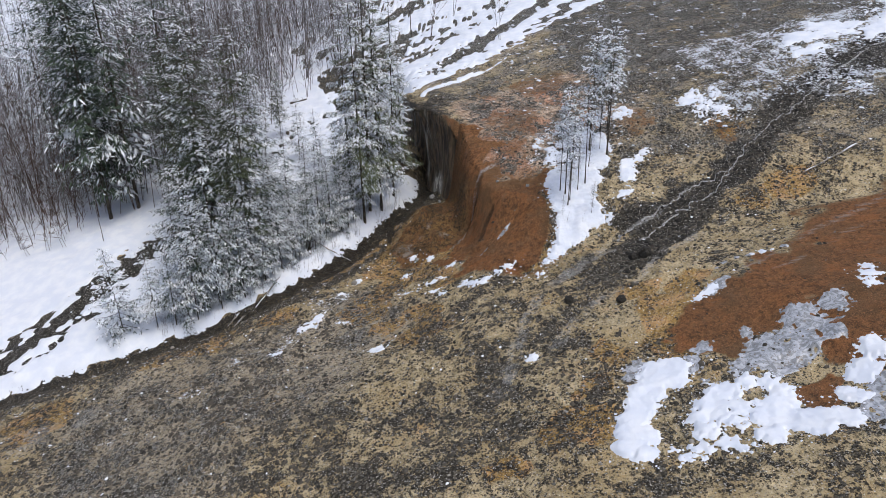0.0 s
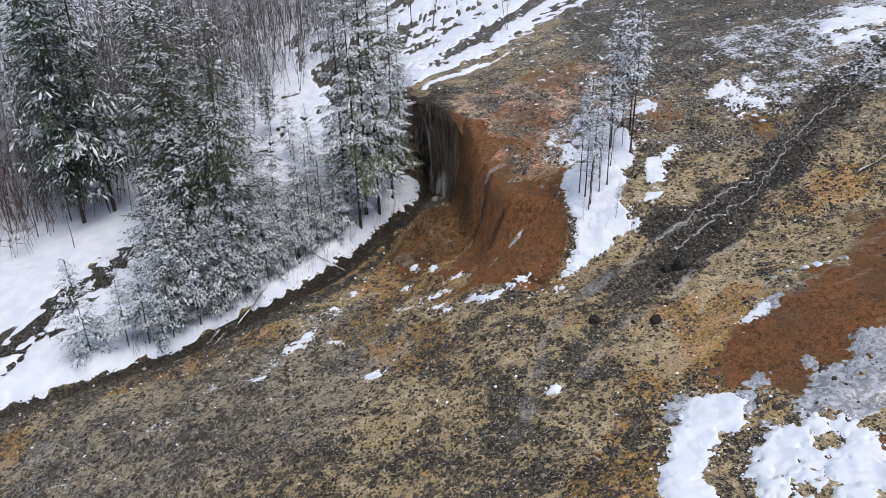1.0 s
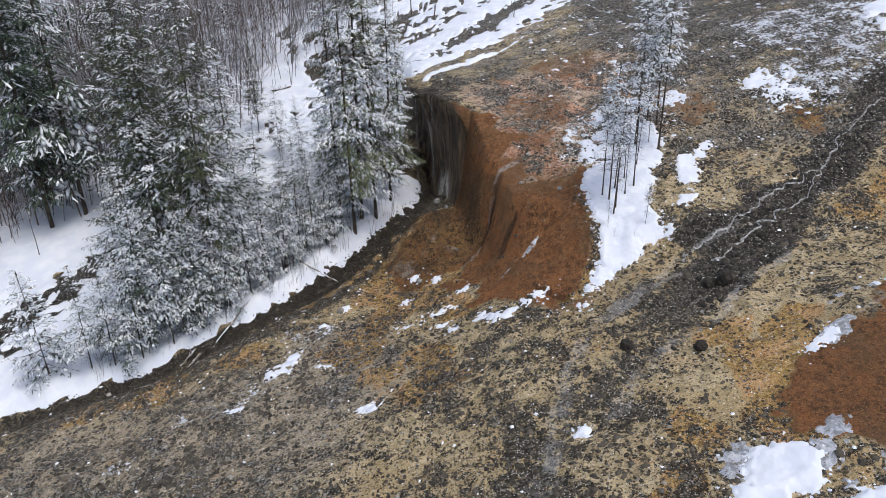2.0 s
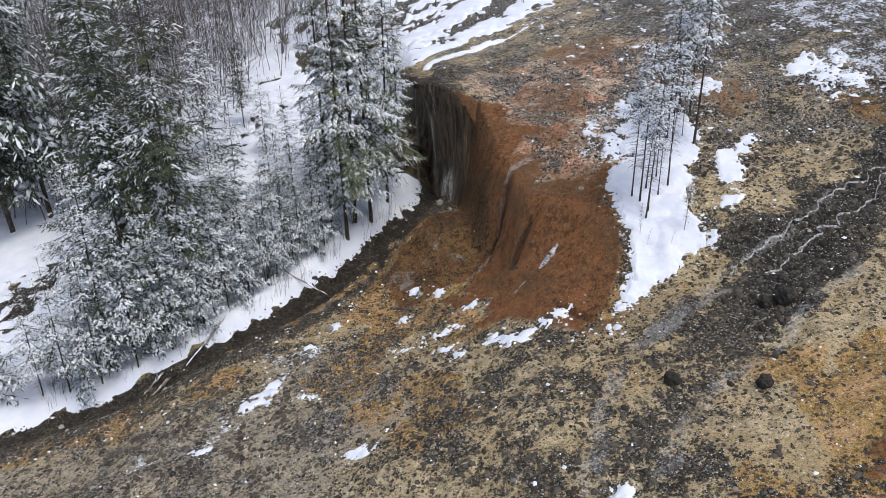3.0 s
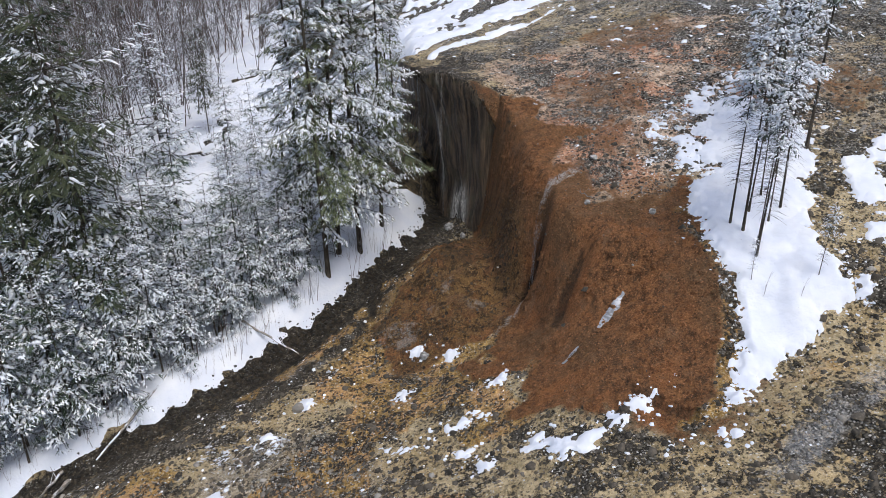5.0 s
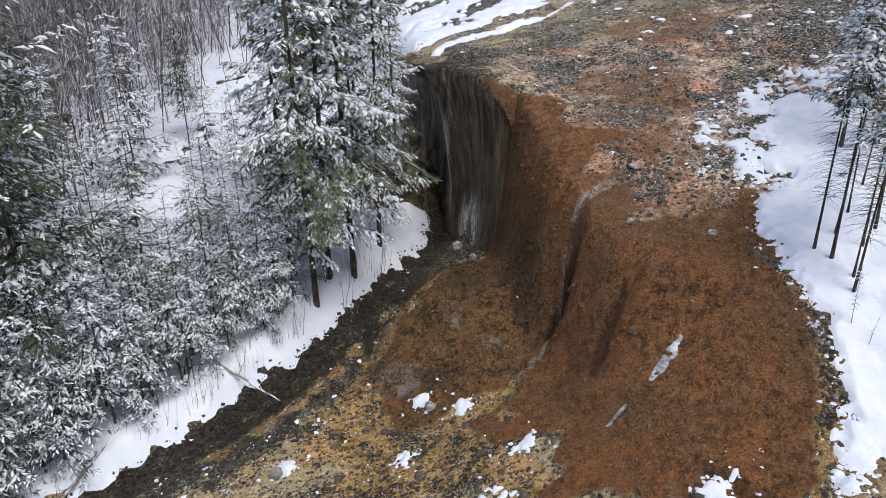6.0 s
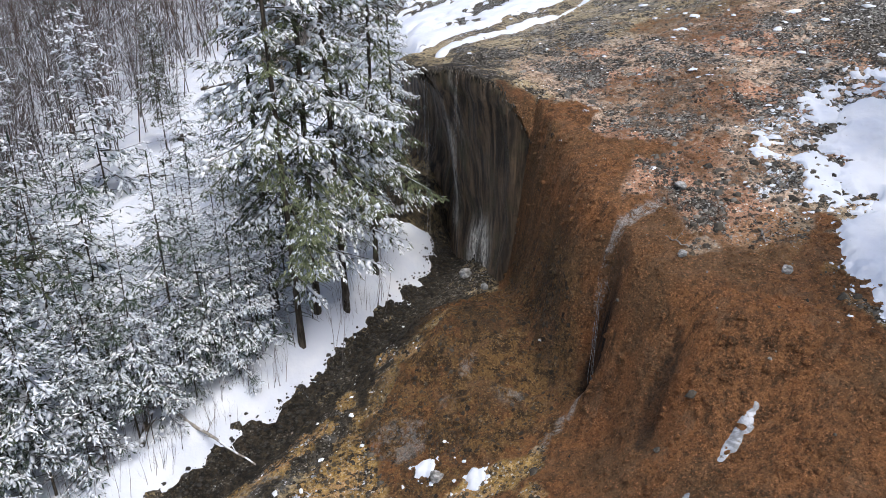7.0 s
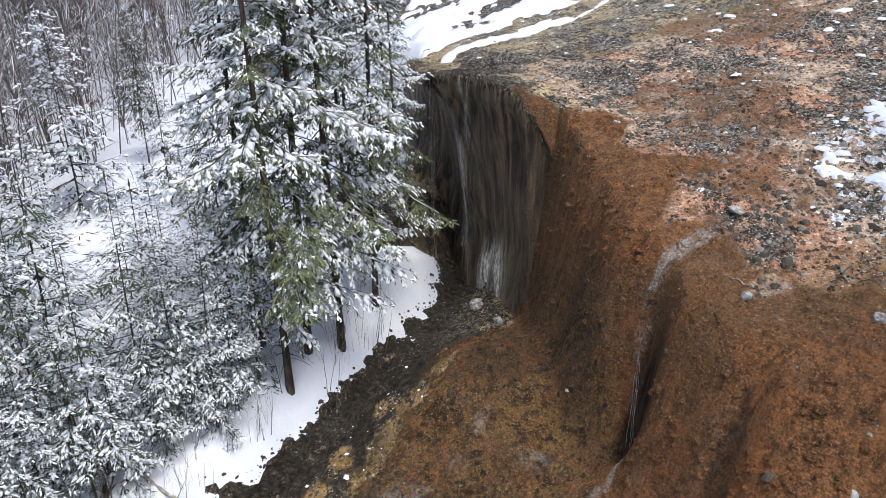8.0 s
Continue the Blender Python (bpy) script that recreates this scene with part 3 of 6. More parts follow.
    # shade inside the seep's hollow and the clefts, painted black along the cuts
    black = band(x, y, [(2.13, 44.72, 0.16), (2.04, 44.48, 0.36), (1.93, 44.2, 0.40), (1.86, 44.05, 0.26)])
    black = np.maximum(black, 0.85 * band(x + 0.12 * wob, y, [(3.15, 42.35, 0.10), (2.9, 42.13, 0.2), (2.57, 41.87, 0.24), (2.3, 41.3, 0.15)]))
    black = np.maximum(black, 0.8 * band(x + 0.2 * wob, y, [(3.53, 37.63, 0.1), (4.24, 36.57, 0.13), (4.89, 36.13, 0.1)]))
    # shade low on the mound's wall, painted darker
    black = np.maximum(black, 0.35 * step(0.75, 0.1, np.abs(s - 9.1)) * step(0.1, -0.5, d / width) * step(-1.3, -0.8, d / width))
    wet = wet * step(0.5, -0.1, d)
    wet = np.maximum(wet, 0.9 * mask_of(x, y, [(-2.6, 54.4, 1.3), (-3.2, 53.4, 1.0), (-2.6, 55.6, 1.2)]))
    rim = band(x + 0.3 * wob, y, [(6.05, 41.8, 0.22), (6.35, 40.7, 0.26), (6.55, 39.3, 0.28), (6.28, 38.03, 0.28), (5.66, 36.34, 0.3), (4.62, 35.88, 0.3)])
    ochre = np.maximum(np.maximum(ochre, 0.9 * rim), 0.9 * mask_of(x + 0.5 * wob, y, MOSS_SPOTS + CREST))
    red, dark, dust = red * (1 - 0.6 * rim), np.maximum(dark, 0.45 * rim), np.maximum(dust, 0.55 * rim)
    olive = np.maximum(apron, step(7.4, 8.0, s) * step(10.4, 9.2, s) * step(0.4, -0.4, d / width))
    hill = step(0.2, 1.6, d + 0.8 * wob) * step(5.0, 6.0, s) * step(11.5, 9.5, s) * step(64, 56, y) * step(16, 9, x)
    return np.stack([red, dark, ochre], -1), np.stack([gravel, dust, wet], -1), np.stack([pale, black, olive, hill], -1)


# ---- mesh helpers ----
def mesh_from(name, verts, faces, material, smooth=False):
    """A mesh from an array of points and a list of arrays of equal-sided faces."""
    me = bpy.data.meshes.new(name)
    verts = np.asarray(verts, dtype=np.float32)
    faces = [np.asarray(f, dtype=np.int32) for f in faces if len(f)]
    me.vertices.add(len(verts))
    me.vertices.foreach_set("co", verts.ravel())
    loops = np.concatenate([f.ravel() for f in faces])
    sizes = np.concatenate([np.full(len(f), f.shape[1], dtype=np.int32) for f in faces])
    me.loops.add(len(loops))
    me.loops.foreach_set("vertex_index", loops)
    me.polygons.add(len(sizes))
    me.polygons.foreach_set("loop_start", np.concatenate([[0], np.cumsum(sizes)[:-1]]).astype(np.int32))
    me.update(calc_edges=True)
    me.materials.append(material)
    if smooth:
        me.polygons.foreach_set("use_smooth", np.ones(len(sizes), dtype=bool))
    return me


def part(name, me, parent, label=""):
    ob = new(name, me)
    ob.parent = parent
    return tagged(ob, label)


def graded(start, dense_from, dense_to, end, cell, grow):
    """Grid lines, evenly close in the middle and ever wider towards both ends."""
    mid = list(np.arange(dense_from, dense_to, cell))
    up, size = [mid[-1]], cell
    while up[-1] < end:
        size *= grow
        up.append(up[-1] + size)
    down, size = [mid[0]], cell
    while down[-1] > start:
        size *= grow
        down.append(down[-1] - size)
    return np.array(down[:0:-1] + mid + up[1:])


def sheet(xs, ys, height, keep=None):
    gx, gy = np.meshgrid(xs, ys)
    gz = height(gx, gy)
    verts = np.stack([gx, gy, gz], -1).reshape(-1, 3)
    idx = np.arange(gx.size).reshape(gx.shape)
    quads = np.stack([idx[:-1, :-1], idx[:-1, 1:], idx[1:, 1:], idx[1:, :-1]], -1).reshape(-1, 4)
    if keep is not None:
        ok = keep(gx, gy).ravel()
        quads = quads[ok[quads].any(1)]
        used = np.unique(quads)
        remap = np.full(len(verts), -1)
        remap[used] = np.arange(len(used))
        verts, quads = verts[used], remap[quads]
    return verts, quads


def unit(v):
    return v / (np.linalg.norm(v, axis=-1, keepdims=True) + 1e-9)


class Heap:
    """Collects points and faces of many small pieces for one mesh."""

    def __init__(self):
        self.v, self.f, self.n = [], {3: [], 4: []}, 0

    def add(self, v, *faces):
        for f in faces:
            f = np.asarray(f)
            self.f[f.shape[-1]].append(f.reshape(-1, f.shape[-1]) + self.n)
        v = np.asarray(v, dtype=float).reshape(-1, 3)
        self.v.append(v)
        self.n += len(v)

    def tube(self, pts, radii, sides=5):
        pts, radii = np.asarray(pts, float), np.asarray(radii, float)
        run = np.gradient(pts, axis=0)
        run /= np.linalg.norm(run, axis=1, keepdims=True) + 1e-9
        ref = np.where(np.abs(run[:, 2:3]) > 0.8, np.array([[1.0, 0, 0]]), np.array([[0, 0, 1.0]]))
        a = np.cross(run, ref)
        a /= np.linalg.norm(a, axis=1, keepdims=True) + 1e-9
        b = np.cross(run, a)
        ang = np.arange(sides) * 2 * math.pi / sides
        ring = pts[:, None] + radii[:, None, None] * (np.cos(ang)[None, :, None] * a[:, None] + np.sin(ang)[None, :, None] * b[:, None])
        k = np.arange(len(pts) - 1)[:, None] * sides + np.arange(sides)[None]
        k2 = np.arange(len(pts) - 1)[:, None] * sides + (np.arange(sides)[None] + 1) % sides
        self.add(ring, np.stack([k, k2, k2 + sides, k + sides], -1))

    def spindles(self, base, way, up, length, width, thick, rings=(0.4,), drop=0.0, ragged=0.0, rng=None, sides=4):
        """Many pointed leaf-like bodies at once; rings: where their cross-sections stand."""
        base, way, up = np.asarray(base), np.asarray(way), np.asarray(up)
        side = np.cross(way, up)
        side /= np.linalg.norm(side, axis=1, keepdims=True) + 1e-9
        up = np.cross(side, way)
        L, W, T = (np.asarray(q).reshape(-1, 1) for q in (length, width, thick))
        cols = [base]
        for r in rings:
            mid = base + way * L * r
            low = drop * T
            k = (lambda: 1.0) if rng is None else (lambda: 1 + ragged * rng.uniform(-1, 1, (len(base), 1)))
            edge = [mid + side * W * k(), mid + up * T * k(), mid - side * W * k(), mid - up * (T * 0.55) - up * low]
            cols += edge if sides == 4 else [edge[0], edge[2], edge[3]]
        cols.append(base + way * L)
        n, m = len(base), len(cols)
        first = (np.arange(n) * m)[:, None]
        tri, quad = [], []
        for q in range(sides):
            tri.append(np.concatenate([first, first + 1 + q, first + 1 + (q + 1) % sides], 1))
            last = 1 + sides * (len(rings) - 1)
            tri.append(np.concatenate([first + m - 1, first + last + (q + 1) % sides, first + last + q], 1))
            for k in range(len(rings) - 1):
                a, b = 1 + sides * k + q, 1 + sides * k + (q + 1) % sides
                quad.append(np.concatenate([first + a, first + a + sides, first + b + sides, first + b], 1))
        self.add(np.stack(cols, 1), *tri, *quad)

    def fronds(self, base, way, up, length, width, thick, blunt=False):
        """Many small twigs at once, each a ridged body of a root, two edges, a crest and a tip; blunt: with a broad rounded end."""
        side = unit(np.cross(way, up))
        up = np.cross(side, way)
        L, W, T = (np.asarray(q).reshape(-1, 1) for q in (length, width, thick))
        mid = base + way * L * (0.5 if blunt else 0.38)
        tip = base + way * L - up * T * 0.3
        cols = [base, mid + side * W, mid + up * T, mid - side * W, tip]
        if blunt:
            cols += [base + way * L * 0.9 + side * W * 0.7 - up * T * 0.2, base + way * L * 0.9 - side * W * 0.7 - up * T * 0.2]
        n, m = len(base), len(cols)
        first = (np.arange(n) * m)[:, None]
        tri = [(0, 1, 2), (0, 2, 3), (1, 5, 2), (2, 6, 3), (5, 4, 2), (2, 4, 6)] if blunt else [(0, 1, 2), (0, 2, 3), (1, 4, 2), (2, 4, 3)]
        self.add(np.stack(cols, 1), *[np.concatenate([first + a, first + b, first + c], 1) for a, b, c in tri])

    def mesh(self, name, material, smooth=False):
        faces = [np.concatenate(f) for f in self.f.values() if f]
        return mesh_from(name, np.concatenate(self.v), faces, material, smooth)


# ---- ground ----
def finer(lines, a, b, cell):
    return np.concatenate([lines[lines < a - cell * 0.5], np.arange(a, b, cell), lines[lines > b + cell * 0.5]])


XS = finer(graded(-900, -10, 13, 900, 0.13, 1.08), 1.3, 3.3, 0.045)
YS = finer(graded(-300, 22, 56, 1500, 0.13, 1.08), 43.0, 46.0, 0.06)
gv, gq = sheet(XS, YS, terrain)
ground_me = mesh_from("ground", gv, [gq], GROUND, True)


def paint_zones(me):
    co = np.empty(len(me.vertices) * 3, dtype=np.float32)
    me.vertices.foreach_get("co", co)
    co = co.reshape(-1, 3).astype(float)
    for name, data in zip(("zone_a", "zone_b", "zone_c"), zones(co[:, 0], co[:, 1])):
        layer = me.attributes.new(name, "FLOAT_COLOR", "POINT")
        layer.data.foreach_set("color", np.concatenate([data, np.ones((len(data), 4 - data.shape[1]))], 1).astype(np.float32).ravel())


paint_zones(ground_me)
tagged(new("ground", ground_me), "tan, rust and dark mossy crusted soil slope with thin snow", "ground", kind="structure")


# ---- snow ----
def cover(x, y):
    """How far inside the lying snow, in metres, on the wooded bank and beyond the hill."""
    e, c = along(x, y, CREEK)
    far, _ = along(x, y, SNOWLINE)
    wob = 0.8 * rough(x, y, 1.6, 3, 91) + 0.75 * rough(x, y, 0.45, 3, 93)
    side, _ = along(x, y, SIDE_RUN)
    bank = np.minimum(np.minimum(e + 0.05 + 0.55 * wob, 53.6 - y + np.maximum(0, -4.2 - x) * 2.5 + wob), np.abs(side + 0.5) - 1.35 + 0.9 * step(52, 58, y) + 3.0 * rough(x, y, 1.0, 4, 97) + 0.35)
    bank = np.where(y > 56, np.minimum(bank, along(x, y, [(p[0] - 1.5, p[1]) for p in SCARP[:6]])[0] - 0.5), bank)
    streak = 1.0 - 2.1 * step(0.02, 0.25, lattice((x - 0.7 * y) / 3.4, (x + y) / 26.0, 98) + 0.5 * rough(x, y, 1.6, 3, 94) + 0.5 * rough(x, y, 0.5, 2, 92)) * step(75, 25, -far) + 9 * step(30, 80, -far)
    beyond = np.where(y > 57, -far - 0.9 + 3.2 * rough(x, y, 3.4, 4, 95) * step(0, 4, -far), -9)
    beyond = np.minimum(beyond, streak)
    strip = np.where(y > 57, 0.75 - np.abs(far - 0.7 + 0.5 * wob) * 1.5 - 0.16 * np.abs(x - 1.5) + 0.6 * wob, -9)
    return np.maximum(bank, np.maximum(beyond, np.where(x > -2, strip, -9)))


def cover_height(x, y):
    m = cover(x, y)
    return terrain(x, y) + np.clip(m * 0.30, -0.7, 0.15) + 0.03 * rough(x, y, 0.8, 2, 99)


sv, sq = sheet(graded(-400, -26, 4, 400, 0.2, 1.08), graded(20, 36, 66, 700, 0.2, 1.06), cover_height, lambda x, y: cover(x, y) > -0.8)
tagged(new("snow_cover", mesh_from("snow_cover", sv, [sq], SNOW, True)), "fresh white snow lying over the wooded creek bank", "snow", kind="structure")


PATCH_EDGES = []


def islands(count, quads, least=24):
    """Splits faces into connected pieces; specks are dropped."""
    mark = np.arange(count)
    while True:
        low = mark[quads].min(1)
        fresh = mark.copy()
        for k in range(4):
            np.minimum.at(fresh, quads[:, k], low)
        fresh = fresh[fresh]
        if (fresh == mark).all():
            break
        mark = fresh
    tag = mark[quads[:, 0]]
    return [quads[tag == k] for k in np.unique(tag) if (tag == k).sum() >= least]


def snow_patch(blobs, label, thick=0.13, ragged=0.35, seed=5, material=None, name="snow_patch", cell=0.06, category="snow"):
    """Snow lying on the ground over a union of round blobs (x, y, radius)."""
    b = np.array(blobs)
    pad = 0.9

    def inside(x, y):
        m = np.full(np.shape(x), -9.0)
        for bx, by, r in blobs:
            m = np.maximum(m, r - np.hypot(x - bx, y - by))
        return m + ragged * (1.4 * rough(x, y, 1.1, 4, seed) + 1.0 * rough(x, y, 0.30, 3, seed + 4) + 0.7 * rough(x, y, 0.16, 2, seed + 6))

    if material is None:
        PATCH_EDGES.append((inside, (b[:, 0] - b[:, 2]).min() - 0.7, (b[:, 0] + b[:, 2]).max() + 0.7, (b[:, 1] - b[:, 2]).min() - 0.7, (b[:, 1] + b[:, 2]).max() + 0.7))

    def height(x, y):
        return terrain(x, y) + np.clip(inside(x, y) * 0.6, -0.35, thick * 0.6) + 0.02 * rough(x, y, 0.5, 2, seed + 9)

    xs = np.arange((b[:, 0] - b[:, 2]).min() - pad, (b[:, 0] + b[:, 2]).max() + pad, cell)
    ys = np.arange((b[:, 1] - b[:, 2]).min() - pad, (b[:, 1] + b[:, 2]).max() + pad, cell)
    v, q = sheet(xs, ys, height, lambda x, y: inside(x, y) > -0.12)
    for piece in islands(len(v), q):
        used, index = np.unique(piece, return_inverse=True)
        tagged(new(name, mesh_from(name, v[used], [index.reshape(-1, 4)], material or SNOW, True)), label, category, "snow lying on the slope")


snow_patch([(8.4, 45.4, 0.9), (9.3, 46.0, 1.2), (10.3, 45.6, 0.8), (8.6, 46.7, 0.9), (9.3, 47.5, 0.9), (10.2, 46.7, 0.8), (8.2, 44.2, 0.7), (6.75, 42.5, 0.55), (7.0, 43.2, 0.55), (9.0, 44.4, 1.3), (9.75, 44.2, 0.9), (7.5, 43.0, 1.0), (8.6, 43.0, 1.2), (9.2, 42.4, 0.6), (7.35, 42.0, 0.9), (8.3, 41.7, 1.1),
            (7.3, 41.0, 0.9), (8.3, 40.5, 1.0), (7.3, 40.1, 0.8), (8.6, 39.7, 0.75), (7.5, 39.2, 0.95), (8.5, 38.8, 0.7), (7.2, 38.4, 0.75), (7.9, 38.2, 0.6), (6.9, 37.8, 0.6), (7.4, 37.8, 0.45), (6.55, 37.3, 0.45), (6.2, 36.9, 0.38), (5.85, 36.55, 0.3), (5.65, 36.35, 0.24)],
           "long white snow field with thin pines on it", 0.2, 0.2, 5)
snow_patch([(12.75, 44.4, 0.35), (12.3, 43.8, 0.35), (11.6, 43.3, 0.45), (11.35, 42.8, 0.5), (11.4, 42.3, 0.5), (11.2, 41.7, 0.35), (11.0, 41.1, 0.2), (10.75, 40.5, 0.35), (10.5, 40.25, 0.35)], "small white snow patch on mossy ground", 0.12, 0.25, 15)
snow_patch([(9.3, 25.3, 0.75), (8.75, 25.3, 0.7), (8.5, 24.8, 0.75), (9.25, 24.7, 0.6), (8.1, 24.1, 0.75), (7.7, 23.5, 0.7), (7.3, 22.8, 0.65), (7.0, 22.1, 0.7), (7.5, 21.8, 0.6), (6.7, 21.2, 0.6), (7.2, 20.8, 0.5)], "thick white snow patch on tan soil", 0.2, 0.16, 25)
snow_patch([(10.0, 22.9, 0.5), (10.5, 23.2, 0.55), (11.0, 23.3, 0.6), (11.7, 23.7, 0.45), (9.6, 22.2, 0.5), (10.3, 22.5, 0.7), (10.9, 22.4, 0.55), (9.6, 21.5, 0.45), (12.6, 23.3, 0.4), (12.7, 22.8, 0.5), (12.5, 22.2, 0.7), (11.9, 21.5, 0.7),
            (12.4, 21.2, 0.7), (13.2, 20.9, 0.8), (11.6, 20.6, 0.6), (14.1, 20.9, 0.7), (14.9, 21.9, 0.5), (15.6, 22.8, 0.6), (16.5, 23.7, 0.6), (11.6, 22.5, 0.3)],
           "broad ragged snow patch lying in a hollow", 0.18, 0.22, 35)
snow_patch([(9.2, 20.6, 0.3), (10.0, 20.7, 0.3), (8.5, 20.4, 0.25), (10.6, 21.6, 0.25)], "crumbs of old snow on tan soil", 0.1, 0.6, 36)
snow_patch([(-2.6, 38.15, 0.26), (-2.2, 38.0, 0.22), (-1.85, 37.95, 0.2), (-1.35, 38.1, 0.2), (-0.95, 38.3, 0.22), (-0.55, 38.42, 0.26), (-0.25, 38.55, 0.22)], "narrow strip of snow on rusty soil", 0.12, 0.28, 45)
snow_patch([(1.15, 36.5, 0.2), (1.5, 36.1, 0.24), (2.0, 36.05, 0.3), (2.5, 36.2, 0.3), (2.95, 36.35, 0.2), (3.6, 36.65, 0.18), (3.95, 36.95, 0.2)], "strip of snow under the red mound", 0.14, 0.28, 55)
snow_patch([(-8.05, 36.35, 0.25), (-7.8, 36.7, 0.27), (-7.6, 37.05, 0.24), (-7.5, 37.5, 0.16)], "crusted snow strip on gravel", 0.12, 0.35, 65)
for k, (bx, by, r) in enumerate([(-6.38, 39.9, 0.27), (-5.78, 36.45, 0.24), (-1.99, 43.3, 0.22), (-0.87, 42.75, 0.2), (0.43, 39.95, 0.24), (-2.37, 41.1, 0.2), (-5.5, 41.5, 0.22), (-0.13, 36.3, 0.18), (-0.66, 37.2, 0.2), (-3.4, 32.1, 0.27), (-9.2, 33.9, 0.3),
                                 (4.03, 28.1, 0.15), (9.48, 38.5, 0.22), (5.15, 35.35, 0.16), (4.26, 35.4, 0.12)]):
    snow_patch([(bx, by, r), (bx + 0.16 * math.cos(k * 2.4), by + 0.1 * math.sin(k * 2.4), r * 0.7)], "small ragged patch of white snow on the slope", 0.14, 0.22, 70 + k * 11, cell=0.05)
snow_patch([(16.77, 48.81, 0.8), (17.29, 47.83, 0.7), (17.99, 46.91, 0.6), (18.72, 48.87, 0.5)], "ragged snow on the mossy upper slope", 0.1, 0.9, 85, cell=0.1)
snow_patch([(26.5, 54.5, 1.6), (29, 55.5, 2), (31, 53.5, 1.6), (33.5, 55, 2), (36, 57, 2.5), (25.8, 52, 1.2), (39, 56, 2.5)], "broad ragged snow on the upper slope", 0.12, 1.3, 95, cell=0.16)
for blobs in ([(11.75, 29.65, 0.22), (12.2, 29.85, 0.24), (12.6, 30.0, 0.2)], [(15.2, 32.35, 0.08), (15.7, 32.45, 0.1), (16.2, 32.55, 0.08)], [(18.6, 28.4, 0.4), (18.2, 27.4, 0.35), (18.9, 29.0, 0.3)]):
    snow_patch(blobs, "thin snow streak on red soil", 0.07, 0.2, 105, cell=0.06)
snow_patch([(12.3, 29.9, 0.3), (12.8, 30.1, 0.28), (13.2, 30.4, 0.2)], "grey melting ice streak on red soil", 0.03, 0.2, 108, ICE, "thin_ice", category="ice")
snow_patch([(13.3, 31.8, 0.1), (13.8, 32.1, 0.13), (14.4, 32.25, 0.12), (15.0, 32.3, 0.1), (16.8, 32.65, 0.1)], "thin grey ice trail on red soil", 0.03, 0.12, 109, ICE, "thin_ice", category="ice")
snow_patch([(11.8, 24.4, 0.4), (12.4, 24.7, 0.6), (13.0, 24.3, 0.7), (12.9, 25.2, 0.6), (13.6, 25.6, 0.6), (13.7, 24.7, 0.8), (14.4, 25.6, 0.8), (14.7, 26.3, 0.6), (15.4, 26.2, 0.8), (16.4, 26.8, 0.7), (14.3, 24.6, 0.7), (15.2, 25.2, 0.7)], "grey melting ice sheet on red soil", 0.035, 0.32, 115, ICE, "thin_ice", category="ice")
snow_patch([(11.0, 26.35, 0.3), (10.75, 25.95, 0.42), (10.4, 25.4, 0.42), (10.25, 24.9, 0.4), (10.35, 24.1, 0.3), (7.85, 25.8, 0.3), (7.7, 25.3, 0.35), (8.2, 25.9, 0.3), (12.8, 26.5, 0.22)], "grey melting ice beside the snow", 0.03, 0.25, 125, ICE, "thin_ice", category="ice")
snow_patch([(15.2, 20.8, 0.8), (16.2, 21.8, 0.9), (17.2, 23.0, 0.9)], "grey slush beside the snow hollow", 0.03, 0.4, 127, ICE, "thin_ice", category="ice")
snow_patch([(4.02 - 0.068 * k, 40.6 - 0.048 * k, 0.05 + 0.05 * math.sin(k * 0.3)) for k in range(11)], "pale ice streak on the red mound", 0.05, 0.06, 135, ICE, "thin_ice", 0.03, "ice")
snow_patch([(2.66 - 0.05 * k, 39.74 - 0.03 * k, 0.04 + 0.04 * math.sin(k * 0.4)) for k in range(9)], "small pale ice streak on the red mound", 0.05, 0.06, 137, ICE, "thin_ice", 0.03, "ice")
snow_patch([(6.98, 47.19, 0.22), (7.41, 46.62, 0.2), (6.36, 46.75, 0.12), (7.11, 45.33, 0.2), (6.59, 44.79, 0.15), (6.07, 44.36, 0.12), (7.2, 44.2, 0.2), (7.5, 45.8, 0.15)], "broken thin snow beside the snow field", 0.08, 0.9, 139, cell=0.06)
snow_patch([(9.49, 48.76, 0.5), (10.65, 49.23, 0.5), (11.94, 48.93, 0.5), (8.44, 48.49, 0.35)], "broken thin snow above the pines", 0.1, 1.1, 141, cell=0.06)


# ---- the overhanging rock under the lip of the fall ----
def smooth_line(pts, count):
    pts = np.array(pts, float)
    u = np.linspace(0, len(pts) - 1.001, count)
    k = u.astype(int)
    f = (u - k)[:, None]
    g = lambda i: pts[np.clip(i, 0, len(pts) - 1)]
    p0, p1, p2, p3 = g(k - 1), g(k), g(k + 1), g(k + 2)
    return 0.5 * (2 * p1 + (p2 - p0) * f + (2 * p0 - 5 * p1 + 4 * p2 - p3) * f ** 2 + (3 * p1 - p0 - 3 * p2 + p3) * f ** 3)


